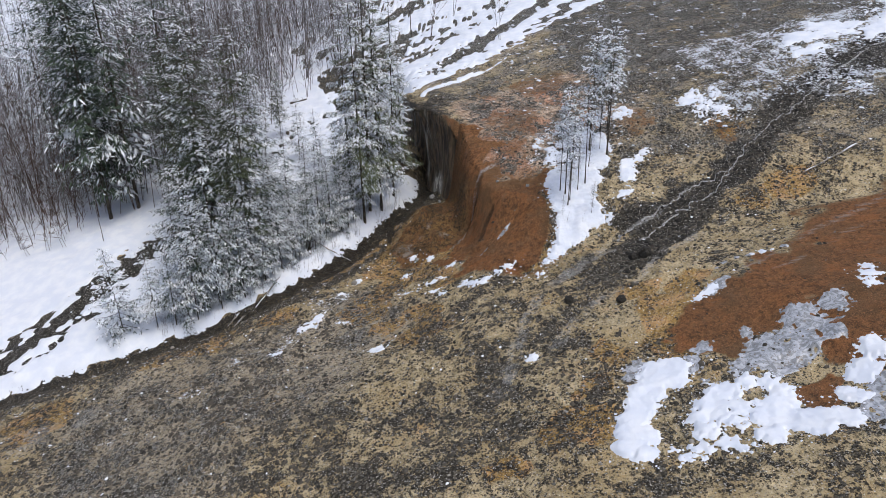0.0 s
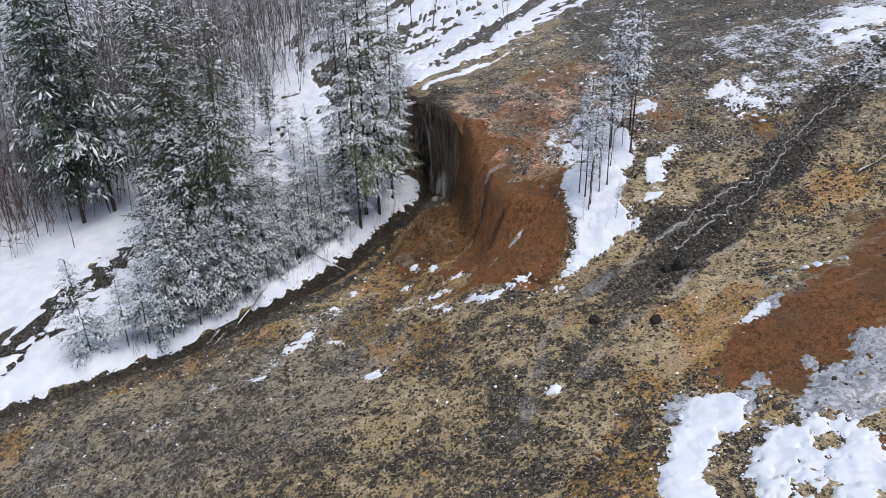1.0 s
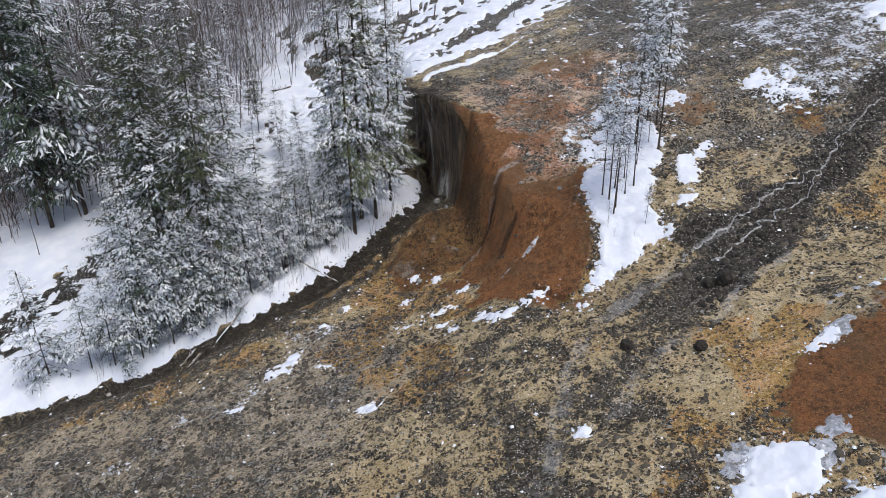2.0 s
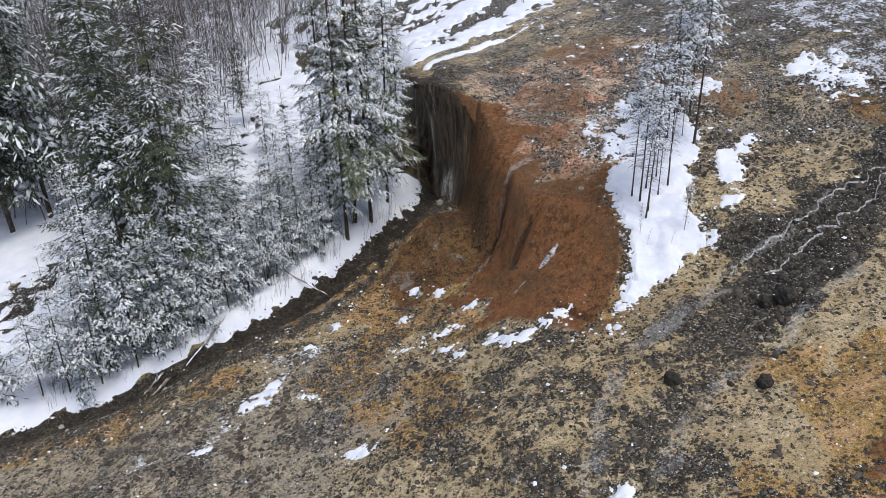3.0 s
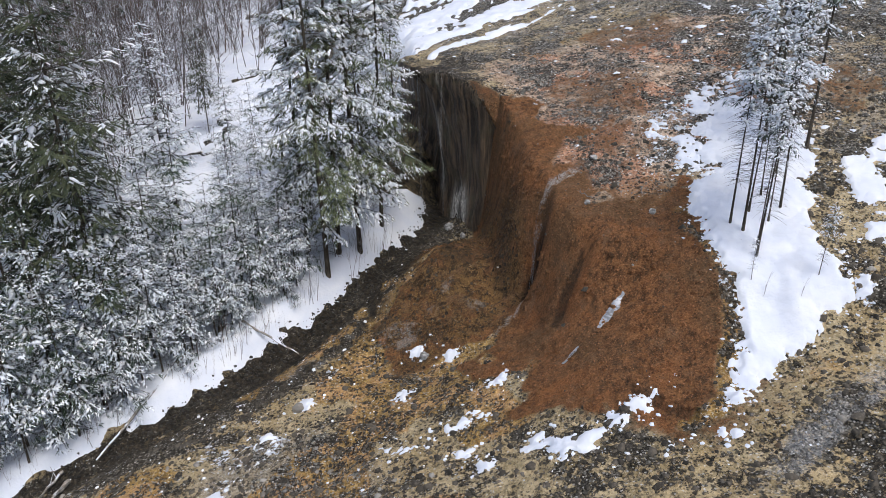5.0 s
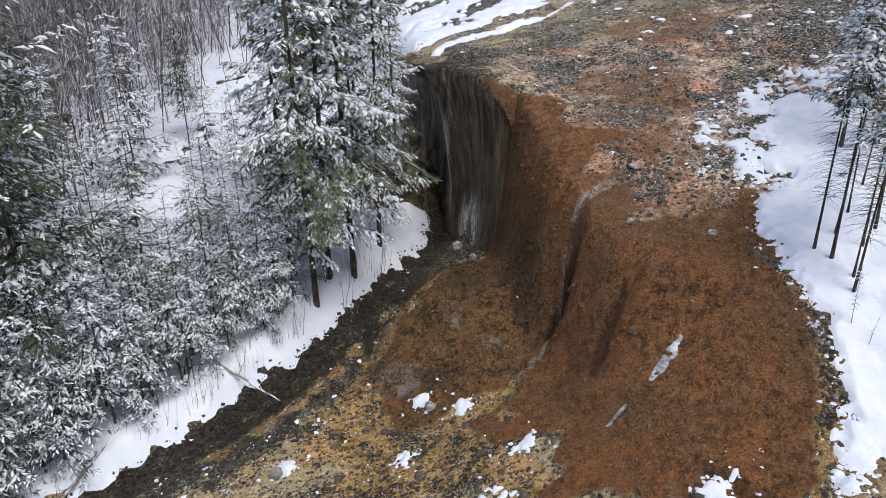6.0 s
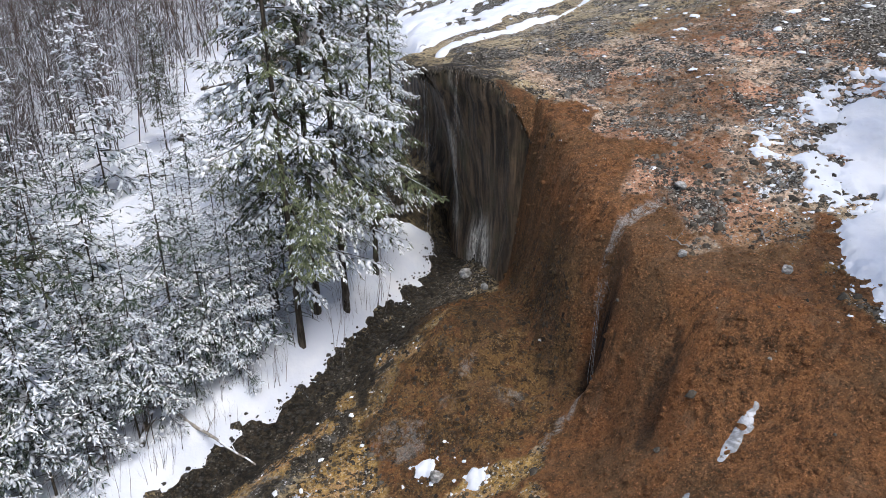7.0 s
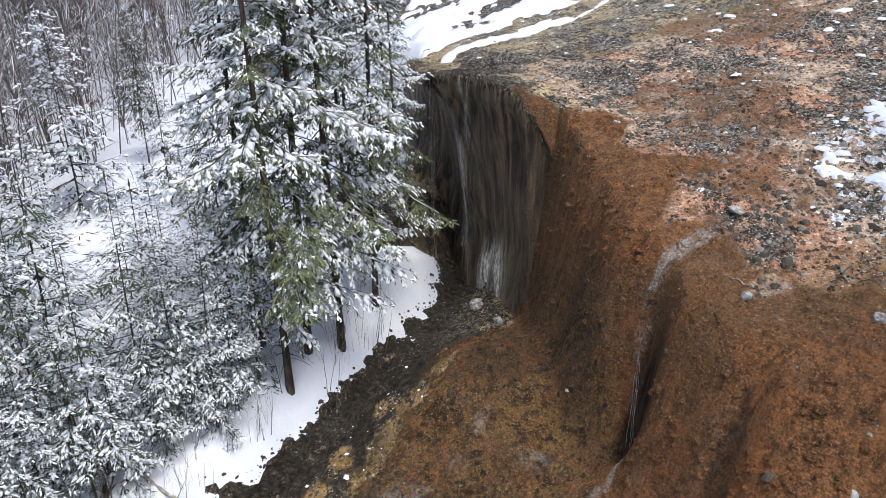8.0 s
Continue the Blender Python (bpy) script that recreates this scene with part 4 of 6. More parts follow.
def overhang():
    line = smooth_line([p[:2] for p in SCARP[3:10]], 220)
    u = np.linspace(0, 1, len(line))
    run = np.gradient(line, axis=0)
    run /= np.linalg.norm(run, axis=1, keepdims=True)
    out = np.stack([run[:, 1], -run[:, 0]], 1)
    sunk = step(0.0, 0.12, u) * step(0.70, 0.665, u)
    rows, arc = [], u * 16
    edge = 0.16 * lattice(arc / 0.8, arc * 0 + 1.7, 4) + 0.09 * lattice(arc / 0.25, arc * 0 + 4.7, 6)
    jut = (0.15 + 0.40 * step(0.22, 0.36, u) * step(0.72, 0.60, u) + 0.35 * step(0.26, 0.34, u) * step(0.56, 0.46, u) + edge) * sunk - 0.5 * (1 - sunk)
    top = terrain(line[:, 0] - out[:, 0] * 0.9, line[:, 1] - out[:, 1] * 0.9)
    foot = terrain(line[:, 0] + out[:, 0] * 0.9, line[:, 1] + out[:, 1] * 0.9)
    flute = 0.16 * lattice(arc / 0.55, arc * 0 + 3.3, 7) + 0.08 * lattice(arc / 0.2, arc * 0 + 9.1, 8)
    # the lip is thrown forward over the recess, most where the wall turns back
    ahead = np.interp(u, [0.15, 0.34, 0.5, 0.6, 0.66], [0, 2.1, 1.1, 0.35, 0])[:, None] * np.array([[-0.2, -0.98]])
    under = np.interp(u, [0.43, 0.50], [5.0, 0.9])
    for k in range(11):
        q = k / 10
        o = -0.9 + q * (0.9 + jut)
        p = line + out * o[:, None] + ahead * q
        z = top + 0.02 + 0.35 * np.interp(u, [0.2, 0.36, 0.5, 0.64, 0.69], [0, 1, 1, 0.8, 0]) * q + 0.10 * lattice(p[:, 0] / 0.45, p[:, 1] / 0.45, 5) * q - 0.16 * q ** 5 - 1.6 * (1 - sunk)
        rows.append(np.concatenate([p, z[:, None]], 1))
    for k in range(1, 46):
        q = k / 45
        o = np.maximum(jut * (1 - q) ** 0.8 * (1 - 0.25 * math.sin(q * 3.1)), (2 * q - 1) * 0.5) + flute * (0.2 + q) * min(1, q * 6) + 0.14 * min(1, q * 5) * lattice(arc / 0.7, arc * 0 + q * 5, 17) + 0.10 * math.sin(min(1, q * 8) * math.pi) + 0.1 * q
        o = o * sunk - 0.9 * (1 - sunk)
        p = line + out * o[:, None] + ahead * ((1 - q) ** under)[:, None]
        z = top - 0.14 + 0.35 * np.interp(u, [0.2, 0.36, 0.5, 0.64, 0.69], [0, 1, 1, 0.8, 0]) * (1 - q) - (top - foot + 0.3) * q ** 1.05 - 1.6 * (1 - sunk) * (1 - q)
        rows.append(np.concatenate([p, z[:, None]], 1))
    v = np.stack(rows)
    idx = np.arange(v.shape[0] * v.shape[1]).reshape(v.shape[:2])
    quads = np.stack([idx[:-1, :-1], idx[1:, :-1], idx[1:, 1:], idx[:-1, 1:]], -1).reshape(-1, 4)
    me = mesh_from("cliff", v.reshape(-1, 3), [quads], CLIFF, True)
    me.materials.append(GROUND)
    me.polygons.foreach_set("material_index", (np.arange(len(quads)) < 10 * 219).astype(np.int32))
    paint_zones(me)
    q = np.concatenate([np.zeros(11), np.arange(1, 46) / 45])[:, None] + 0 * u[None]
    uu = u[None] + 0 * q
    stain = step(0.045, 0.015, np.abs(uu - 0.585)) * step(0.62, 0.80, q + 0.16 * lattice(uu * 60, q * 3, 3)) + 0.7 * step(0.020, 0.006, np.abs(uu - 0.495)) * step(0.2, 0.4, q) * step(0.9, 0.6, q) + 0.35 * step(0.006, 0.002, np.abs(uu - 0.53)) * step(0.6, 0.2, q)
    layer = me.attributes.new("stain", "FLOAT_COLOR", "POINT")
    layer.data.foreach_set("color", np.stack([stain, stain * 0, stain * 0, stain * 0 + 1], -1).astype(np.float32).ravel())
    return tagged(new("cliff", me), "dark wet overhanging rock wall streaked with seepage", "cliff", kind="structure"), v


cliff, cliff_grid = overhang()


# ---- trees ----
def spruce(name, label, seed, height, crown_from, reach, snow, gap, leaf, needles, bare=14, whorl=0.30, taper=0.9, girth=0.0056, limbs=(4, 7), droop=0.42, spray=1.0, ripe=0.5, dead=0.0):
    """A spruce: trunk, limbs in whorls, side branches on the limbs, flat hanging twigs on those, and snow on the laden ones.
    gap: metres between twigs; leaf: their length; spray: how long the side branches grow; ripe: share of bare twigs on a laden bough."""
    rng = np.random.default_rng(seed)
    thing = tagged(new(name), label, "tree")
    wood, green, white = Heap(), Heap(), Heap()
    bend = rng.normal(0, 0.012, 2) * height
    stem = lambda h: np.array([bend[0] * (h / height) ** 2, bend[1] * (h / height) ** 2, h])
    hs = np.linspace(-0.4, height, 12)
    wood.tube([stem(h) for h in hs], np.maximum(0.012, height * girth * (1 - np.clip(hs / height, 0, 1)) ** 0.85 + 0.03 * np.exp(-np.clip(hs, 0, 9) * 4)), 7)
    for k in range(bare):
        h, a = rng.uniform(0.4, 1.05) * crown_from * height, rng.uniform(0, 2 * math.pi)
        n = rng.uniform(0.25, 0.9) * (dead or min(reach * 0.55, 1.0))
        p = stem(h)
        way = np.array([math.cos(a), math.sin(a), rng.uniform(-0.35, 0.1)])
        wood.tube([p, p + way * n * 0.5, p + way * n + np.array([0, 0, -0.15 * n])], np.array([0.010, 0.007, 0.003]) * (0.7 if dead else 1.0), 3)
    base, ways, flats, lens, loads = [], [], [], [], []
    pads = []
    h = crown_from * height
    turn = rng.uniform(0, 6)
    while h < height - 0.12:
        q = (h / height - crown_from) / (1 - crown_from)
        length = reach * (1 - q) ** taper * (0.55 + 0.45 * step(0, 0.15, q)) + 0.14
        for k in range(rng.integers(*limbs)):
            turn += 2.4 + rng.normal(0, 0.35)
            n = length * min(1.3, max(0.3, rng.normal(0.82, 0.24)))
            rise = -0.14 + 0.72 * q + rng.normal(0, 0.12)
            flat = np.array([math.cos(turn), math.sin(turn), 0])
            p0 = stem(h + rng.uniform(-0.2, 0.2))
            s = np.linspace(0, 1, 9)
            spine = p0 + flat * (s * n)[:, None]
            spine[:, :2] += np.array([-flat[1], flat[0]]) * (rng.normal(0, 0.10) * n * s ** 2)[:, None]
            spine[:, 2] += rise * n * s + (-droop * s + 0.22 * s ** 3) * n * (1 - 0.6 * q)
            wood.tube(spine[[0, 4, 8]], [0.009 + 0.006 * n, 0.006 + 0.004 * n, 0.003], 3)
            run = unit(np.gradient(spine, axis=0))
            # side branches, shorter towards the tip, and the limb's own tip
            at = np.arange(0.16 * n + 0.5 * gap, n, 2.0 * gap * rng.uniform(0.85, 1.15)) / n
            at = np.concatenate([np.clip(at + rng.normal(0, 0.03, len(at)), 0.08, 1), np.clip(at + rng.normal(0, 0.03, len(at)), 0.08, 1), [0.97]])
            side = np.concatenate([np.ones(len(at) // 2), -np.ones(len(at) // 2), [0.0]])
            i = np.clip((at * 8).astype(int), 0, 7)
            f = (at * 8 - i)[:, None]
            root = spine[i] * (1 - f) + spine[i + 1] * f
            r = run[i]
            across = unit(np.cross(r, [0, 0, 1.0]))
            bl = spray * (0.40 * n * (1 - at) ** 0.8 + 0.14) * rng.uniform(0.6, 1.25, len(at))
            bw = r * rng.uniform(0.5, 0.9, (len(at), 1)) + across * (side * rng.uniform(0.5, 1.0, len(at)))[:, None]
            bw[:, 2] -= rng.uniform(0.05, 0.6, len(at)) * (1 - 0.5 * q)
            bw = unit(bw)
            laden = np.where(rng.random(len(at)) < (0.9 if rng.random() < snow else 0.06), rng.uniform(0.5, 1.0, len(at)), 0.0) * step(0.12, 0.4, at + 0.1)
            full = (laden > 0) & (rng.random(len(at)) < 1.15 - ripe)
            if full.any():
                pads.append(np.concatenate([root[full] + bw[full] * (bl[full] * 0.12)[:, None], bw[full], bl[full][:, None], laden[full][:, None]], 1))
            # twigs along every side branch
            count = np.maximum(2, (bl / gap).astype(int) * 2)
            owner = np.repeat(np.arange(len(at)), count)
            place = rng.random(len(owner)) ** 0.8
            hand = np.where(rng.random(len(owner)) < 0.5, -1.0, 1.0)
            bn = unit(np.cross(bw, across + np.array([0, 0, 1e-3])))
            bn = np.where(bn[:, 2:] < 0, -bn, bn) * 0.5 + np.array([0, 0, 0.5])
            lat = unit(np.cross(bw, bn))
            tw = bw[owner] * rng.uniform(0.55, 1.0, (len(owner), 1)) + lat[owner] * (hand * rng.uniform(0.2, 0.8, len(owner)))[:, None] + rng.normal(0, 0.12, (len(owner), 3))
            tw[:, 2] -= rng.uniform(0, 0.45, len(owner))
            pos = root[owner] + bw[owner] * (bl[owner] * place)[:, None]
            pos[:, 2] -= 0.22 * bl[owner] * place ** 2
            base.append(pos), ways.append(unit(tw)), flats.append(unit(bn[owner] + rng.normal(0, 0.25, (len(owner), 3))))
            lens.append(leaf * rng.uniform(0.6, 1.3, len(owner)) * (1.1 - 0.4 * place) * min(1.0, 0.5 + n * 0.5)), loads.append(laden[owner])
        h += whorl * rng.uniform(0.7, 1.3) * (1 - 0.4 * q)
    base.append(np.array([stem(height - 0.15)])), ways.append(np.array([[0, 0, 1.0]])), flats.append(np.array([[0, 1.0, 0]])), lens.append(np.array([0.4])), loads.append(np.array([0.0]))
    base, ways, flats, lens, loads = (np.concatenate(z) for z in (base, ways, flats, lens, loads))
    green.fronds(base, ways, flats, lens, 0.075 * lens + 0.008, 0.04 * lens)
    on = (rng.random(len(base)) > ripe) & (loads > 0)
    n = lens[on] * rng.uniform(0.55, 1.0, on.sum()) * (0.6 + 0.5 * loads[on])
    lift = flats[on] * np.array([1, 1, 0]) * 0.4 + np.array([0, 0, 1.0])
    white.fronds(base[on] + np.array([0, 0, 0.015]) + ways[on] * (lens[on] * 0.12)[:, None], ways[on], unit(lift), n, (0.075 * n + 0.012) * rng.uniform(0.6, 1.6, len(n)), (0.07 * n + 0.012) * rng.uniform(0.7, 1.4, len(n)), True)
    if pads:
        # cushions of snow along the side branches
        p = np.concatenate(pads)
        n, k = np.minimum(p[:, 6], 0.46 * leaf / 0.28), rng.uniform(0.6, 1.4, len(p))
        white.spindles(p[:, :3] + np.array([0, 0, 0.03]), unit(p[:, 3:6] + np.array([0, 0, -0.12]) + rng.normal(0, 0.1, (len(p), 3))), unit(np.array([0, 0, 1.0]) + rng.normal(0, 0.25, (len(p), 3))), n * rng.uniform(0.6, 1.0, len(p)) * (0.5 + 0.6 * p[:, 7]), (0.12 * n + 0.02) * k, (0.07 * n + 0.02) * k, (0.3, 0.68), 0.0, 0.55, rng)
    part("trunk", wood.mesh("trunk", BARK), thing, "grey-brown scaly trunk with bare lower limbs")
    part("crown", green.mesh("crown", needles), thing)
    if white.n:
        tagged(part("snow_load", white.mesh("snow_load", SNOW_LOAD, True), thing, "white snow lying on the branches"), kind="stuff")
    return thing


def bare_tree(name, label, seed, height, stems, spread, material, levels=3, kids=6, sides=3, girth=0.0055):
    """A leafless tree or bush of one or more stems with forking twigs."""
    rng = np.random.default_rng(seed)
    thing = tagged(new(name), label, "tree")
    trunk, twigs = Heap(), Heap()

    def limb(p, way, n, r, level):
        pts = [p]
        count = 5 if level == 0 else (3 if level == 1 else 1)
        for k in range(count):
            way = unit(way + rng.normal(0, 0.07 + 0.05 * level, 3) + np.array([0, 0, 0.05]))
            pts.append(pts[-1] + way * n / count)
        pts = np.array(pts)
        (trunk if level == 0 else twigs).tube(pts, np.linspace(r, r * (0.25 if level else 0.2), len(pts)), 6 if level == 0 else sides)
        if level >= levels:
            return
        for k in range(kids if level else int(kids * 1.8)):
            f = rng.uniform(0.25 if level else 0.3, 1.0)
            i = min(int(f * count), count - 1)
            at = pts[i] + (pts[i + 1] - pts[i]) * (f * count - i)
            a = rng.uniform(0, 2 * math.pi)
            turned = unit(way + spread * np.array([math.cos(a), math.sin(a), rng.uniform(-0.1, 0.5)]))
            limb(at, turned, n * rng.uniform(0.28, 0.5) * (1.15 - 0.5 * f if level == 0 else 0.9), r * (0.42 - 0.15 * f), level + 1)

    for k in range(stems):
        a = rng.uniform(0, 2 * math.pi)
        lean = 0.0 if stems == 1 else rng.uniform(0.05, 0.28)
        root = np.array([math.cos(a), math.sin(a), 0]) * (0.0 if stems == 1 else 0.35 * rng.random())
        limb(root + np.array([0, 0, -0.3]), unit(np.array([math.cos(a) * lean, math.sin(a) * lean, 1.0])), height * rng.uniform(0.8, 1.0), height * girth, 0)
    part("trunk", trunk.mesh("trunk", material), thing)
    part("crown", twigs.mesh("crown", material), thing)
    return thing


def on_ground(x, y, turn=0.0, sink=0.05, lean=(0, 0)):
    z = float(terrain(np.array([float(x)]), np.array([float(y)]))[0])
    return pose(x, y, z - sink, lean[0], lean[1], turn)


def plant(models, spots, group, sizes=(0.92, 1.08), seed=1):
    """Stands copies of the models on the given spots (x, y, scale); the models themselves take the first spots."""
    rng = random.Random(seed)
    for k, (x, y, s) in enumerate(spots):
        model = models[k % len(models)]
        m = on_ground(x, y, rng.uniform(0, 360), 0.05, (rng.gauss(0, 0.9), rng.gauss(0, 0.9))) @ Matrix.Scale(s * rng.uniform(*sizes), 4)
        if not model.get("group"):
            tagged(model, group=group)
            model.matrix_world = m
            continue
        ob = copy_thing(model, Matrix.Identity(4))
        ob.matrix_basis = m


# the closest stand beside the fall
near = [spruce("spruce_tree", "tall slender green spruce with snow along its branches", 11, 18.0, 0.15, 2.4, 0.66, 0.08, 0.22, NEEDLES_WARM, 60, 0.60, droop=0.7, limbs=(3, 4), ripe=0.42),
        spruce("spruce_tree", "tall green spruce with bare lower trunk and patchy snow", 12, 16.5, 0.21, 2.1, 0.62, 0.08, 0.22, NEEDLES_WARM, 70, 0.60, droop=0.65, limbs=(3, 4), ripe=0.42)]
plant(near, [(-5.5, 47.8, 1.0), (-4.4, 49.3, 1.02), (-5.2, 48.9, 1.04), (-6.5, 49.4, 0.92), (-3.6, 50.7, 0.92), (-3.0, 53.4, 0.66), (-4.6, 53.2, 0.7), (-4.8, 56.2, 0.8), (-3.6, 58.0, 0.6)], "spruces beside the fall")
# shorter heavily loaded trees along the bank
loaded = [spruce("spruce_tree", "dark spruce thickly loaded with fresh snow", 21, 10.5, 0.22, 2.3, 0.78, 0.13, 0.29, NEEDLES, 40, 0.62, droop=0.5, limbs=(3, 6), ripe=0.45),
          spruce("spruce_tree", "snow-laden spruce with thin bare stem", 22, 9.0, 0.30, 2.1, 0.74, 0.13, 0.29, NEEDLES, 50, 0.62, droop=0.5, limbs=(3, 6), ripe=0.45),
          spruce("spruce_tree", "slim spruce white with fresh snow", 23, 8.0, 0.24, 1.9, 0.85, 0.13, 0.28, NEEDLES_RIME, 40, 0.56, droop=0.45, limbs=(3, 6), ripe=0.4)]
heights = [(-7.7, 46.7, 5.8), (-8.5, 46.6, 6.2), (-8.9, 48.4, 5.5), (-7.0, 48.9, 6.5), (-10.8, 47.3, 8.6), (-11.6, 46.4, 7.5), (-10.2, 45.4, 6.5), (-9.8, 49.6, 5.2), (-12.3, 42.3, 7.2), (-13.4, 41.6, 7.8), (-14.3, 41.0, 7.5),
           (-15.3, 40.6, 8.0), (-16.0, 42.0, 8.8), (-14.6, 42.8, 11.0), (-12.6, 43.8, 9.0), (-11.2, 44.2, 7.2), (-16.8, 43.4, 8.0), (-13.2, 45.8, 9.5), (-15.2, 44.8, 10.5), (-17.8, 44.2, 7.0), (-12.4, 48.8, 6.5), (-6.6, 51.2, 5.0), (-9.2, 45.0, 5.2), (-7.9, 47.6, 5.0), (-8.5, 55.0, 4.6), (-10.0, 56.8, 5.2), (-7.2, 57.6, 4.2), (-11.8, 58.4, 5.6), (-9.0, 52.4, 4.6), (-9.9, 44.4, 4.4), (-8.0, 46.0, 4.0), (-11.3, 43.2, 5.4), (-12.1, 42.1, 4.8), (-14.9, 40.3, 5.0), (-15.4, 39.8, 6.0), (-14.0, 40.4, 6.5), (-12.7, 41.2, 7.0), (-11.6, 42.5, 6.5), (-10.7, 43.5, 5.5), (-16.7, 39.5, 6.0), (-17.9, 39.5, 5.5), (-6.6, 47.1, 4.2), (-7.1, 46.9, 5.0), (-9.1, 45.3, 5.4), (-6.3, 48.0, 5.6)]
plant(loaded, [(x, y, h / (10.5, 9.0, 8.0)[k % 3]) for k, (x, y, h) in enumerate(heights)], "snow-laden spruces on the creek bank")
tall = [spruce("spruce_tree", "very tall dark spruce lightly dusted with snow", 31, 25.0, 0.13, 4.0, 0.48, 0.34, 0.80, NEEDLES, 20, 0.72, limbs=(4, 7), ripe=0.55),
        spruce("spruce_tree", "tall open dark pine-like spruce with little snow", 32, 16.5, 0.30, 3.1, 0.26, 0.17, 0.40, NEEDLES_DARK, 40, 0.48, 0.7, limbs=(4, 6), ripe=0.45)]
plant(tall[:1], [(-24.3, 54.6, 1.0), (-26.2, 53.6, 0.92), (-28.2, 57.6, 1.0), (-22.5, 60.5, 0.8), (-30.5, 61, 0.9), (-33, 64, 0.95)], "tall dark spruces above the clearing")
plant(tall[1:], [(-12.5, 44.0, 1.0), (-15.6, 46.4, 0.95), (-17.5, 48.5, 0.75), (-19.5, 52.0, 0.8), (-16.4, 52.0, 0.55), (-14.1, 62.6, 0.4)], "tall open spruces behind the bank")
small = [spruce("young_spruce", "small young spruce covered with snow", 41, 5.0, 0.06, 1.7, 0.9, 0.14, 0.28, NEEDLES_RIME, 4, 0.38, ripe=0.4)]
plant(small, [(-20.1, 39.5, 1.2), (-15.6, 59.2, 1.4), (-10.5, 53.4, 0.8), (-17.6, 56.0, 1.3), (-13.2, 52.4, 0.95), (-18.5, 48.5, 0.9), (-20.5, 57, 1.2), (-8.7, 45.4, 0.7), (-10.0, 44.0, 0.75), (-11.7, 42.4, 0.8), (-13.3, 41.1, 0.7), (-16.0, 39.8, 0.9), (-7.0, 46.6, 0.5)], "young snow-covered spruces")
pines = [spruce("thin_pine", "thin pine on a long bare stem with snowy top", 51, 6.6, 0.64, 0.8, 0.9, 0.13, 0.26, NEEDLES_RIME, 130, 0.28, 0.6, 0.006, limbs=(3, 6), ripe=0.4, dead=0.85),
         spruce("thin_pine", "taller pine with bare stem and snow pads", 52, 8.0, 0.5, 1.7, 0.9, 0.14, 0.30, NEEDLES_RIME, 90, 0.66, 0.6, 0.007, limbs=(3, 5), ripe=0.35, dead=0.9),
         spruce("thin_pine", "thin half-dead pine stem with short dry twigs", 53, 4.6, 0.88, 0.35, 0.5, 0.14, 0.26, NEEDLES_RIME, 110, 0.24, 0.6, 0.006, limbs=(3, 5), dead=0.7)]
plant(pines[:1], [(7.13, 41.46, 0.86), (7.4, 41.16, 0.92), (7.4, 40.1, 0.8), (8.7, 41.9, 0.85), (8.6, 39.07, 0.34), (10.2, 45.3, 0.5)], "thin pines on the snow field")
plant(pines[2:], [(7.57, 40.5, 0.9), (8.18, 41.4, 0.8), (7.8, 41.9, 1.0), (8.4, 42.6, 0.8), (9.2, 43.6, 0.9), (7.0, 39.3, 0.3)], "half-dead stems on the snow field")
plant(pines[1:2], [(10.5, 44.55, 1.05), (9.6, 45.6, 0.9), (10.6, 47.4, 0.95), (11.0, 47.0, 0.85)], "taller pines at the top of the snow field")
far_spruce = [spruce("far_spruce", "distant spruce white with rime and snow", 61, 17.0, 0.12, 3.0, 0.8, 0.75, 1.1, NEEDLES_RIME, 4, 1.1, ripe=0.4)]
rng = random.Random(3)
spots = [(-42, 70, 1.1), (-46, 62, 1.0), (-38, 78, 1.1), (-50, 74, 1.2), (-34, 84, 1.0), (-30, 92, 1.1), (-26, 96, 1.0), (-55, 66, 1.0), (-22, 98, 1.1), (-58, 85, 1.2), (-44, 90, 1.1), (-36, 100, 1.2), (-20, 78, 0.7), (-24, 74, 0.8), (-28, 80, 0.95), (-36, 66, 0.9), (-40, 60, 0.8), (-33, 70, 0.85), (-31, 75, 0.9), (-48, 56, 0.8)]
spots += [(rng.uniform(-90, -20), rng.uniform(104, 170), rng.uniform(0.9, 1.3)) for _ in range(8)] + [(6.0, 96, 0.8), (-2, 100, 0.9), (14, 104, 0.9), (24, 118, 1.0)]
plant(far_spruce, spots, "far snowy spruces")
# leafless woods
hardwood = [bare_tree("bare_tree", "slender leafless grey-brown tree", 71, 14, 1, 0.42, TWIG, 3, 5, girth=0.0048), bare_tree("bare_tree", "leafless tree with rime on its twigs", 72, 12, 2, 0.5, TWIG_RIME, 3, 4, girth=0.0045), bare_tree("bare_tree", "thin leafless red-brown tree", 73, 11, 2, 0.4, TWIG_RED, 3, 4, girth=0.0042)]
rng = random.Random(4)
spots = []
while len(spots) < 110:
    x, y = rng.uniform(-34, -4), rng.uniform(66, 96)
    if x < -7 - (y - 70) * 0.05 and not (y < 74 and x > -18):
        spots.append((x, y, rng.uniform(0.75, 1.15)))
spots += [(rng.uniform(-29, -20), rng.uniform(66, 80), rng.uniform(0.5, 0.8)) for _ in range(24)]
spots += [(rng.uniform(-48, -29), rng.uniform(50, 66), rng.uniform(0.5, 0.85)) for _ in range(40)]
spots += [(rng.uniform(-28, -17), rng.uniform(57, 67), rng.uniform(0.55, 0.8)) for _ in range(22)]
spots += [(rng.uniform(-26, -15.5), rng.uniform(53, 68), rng.uniform(0.5, 0.85)) for _ in range(26)]
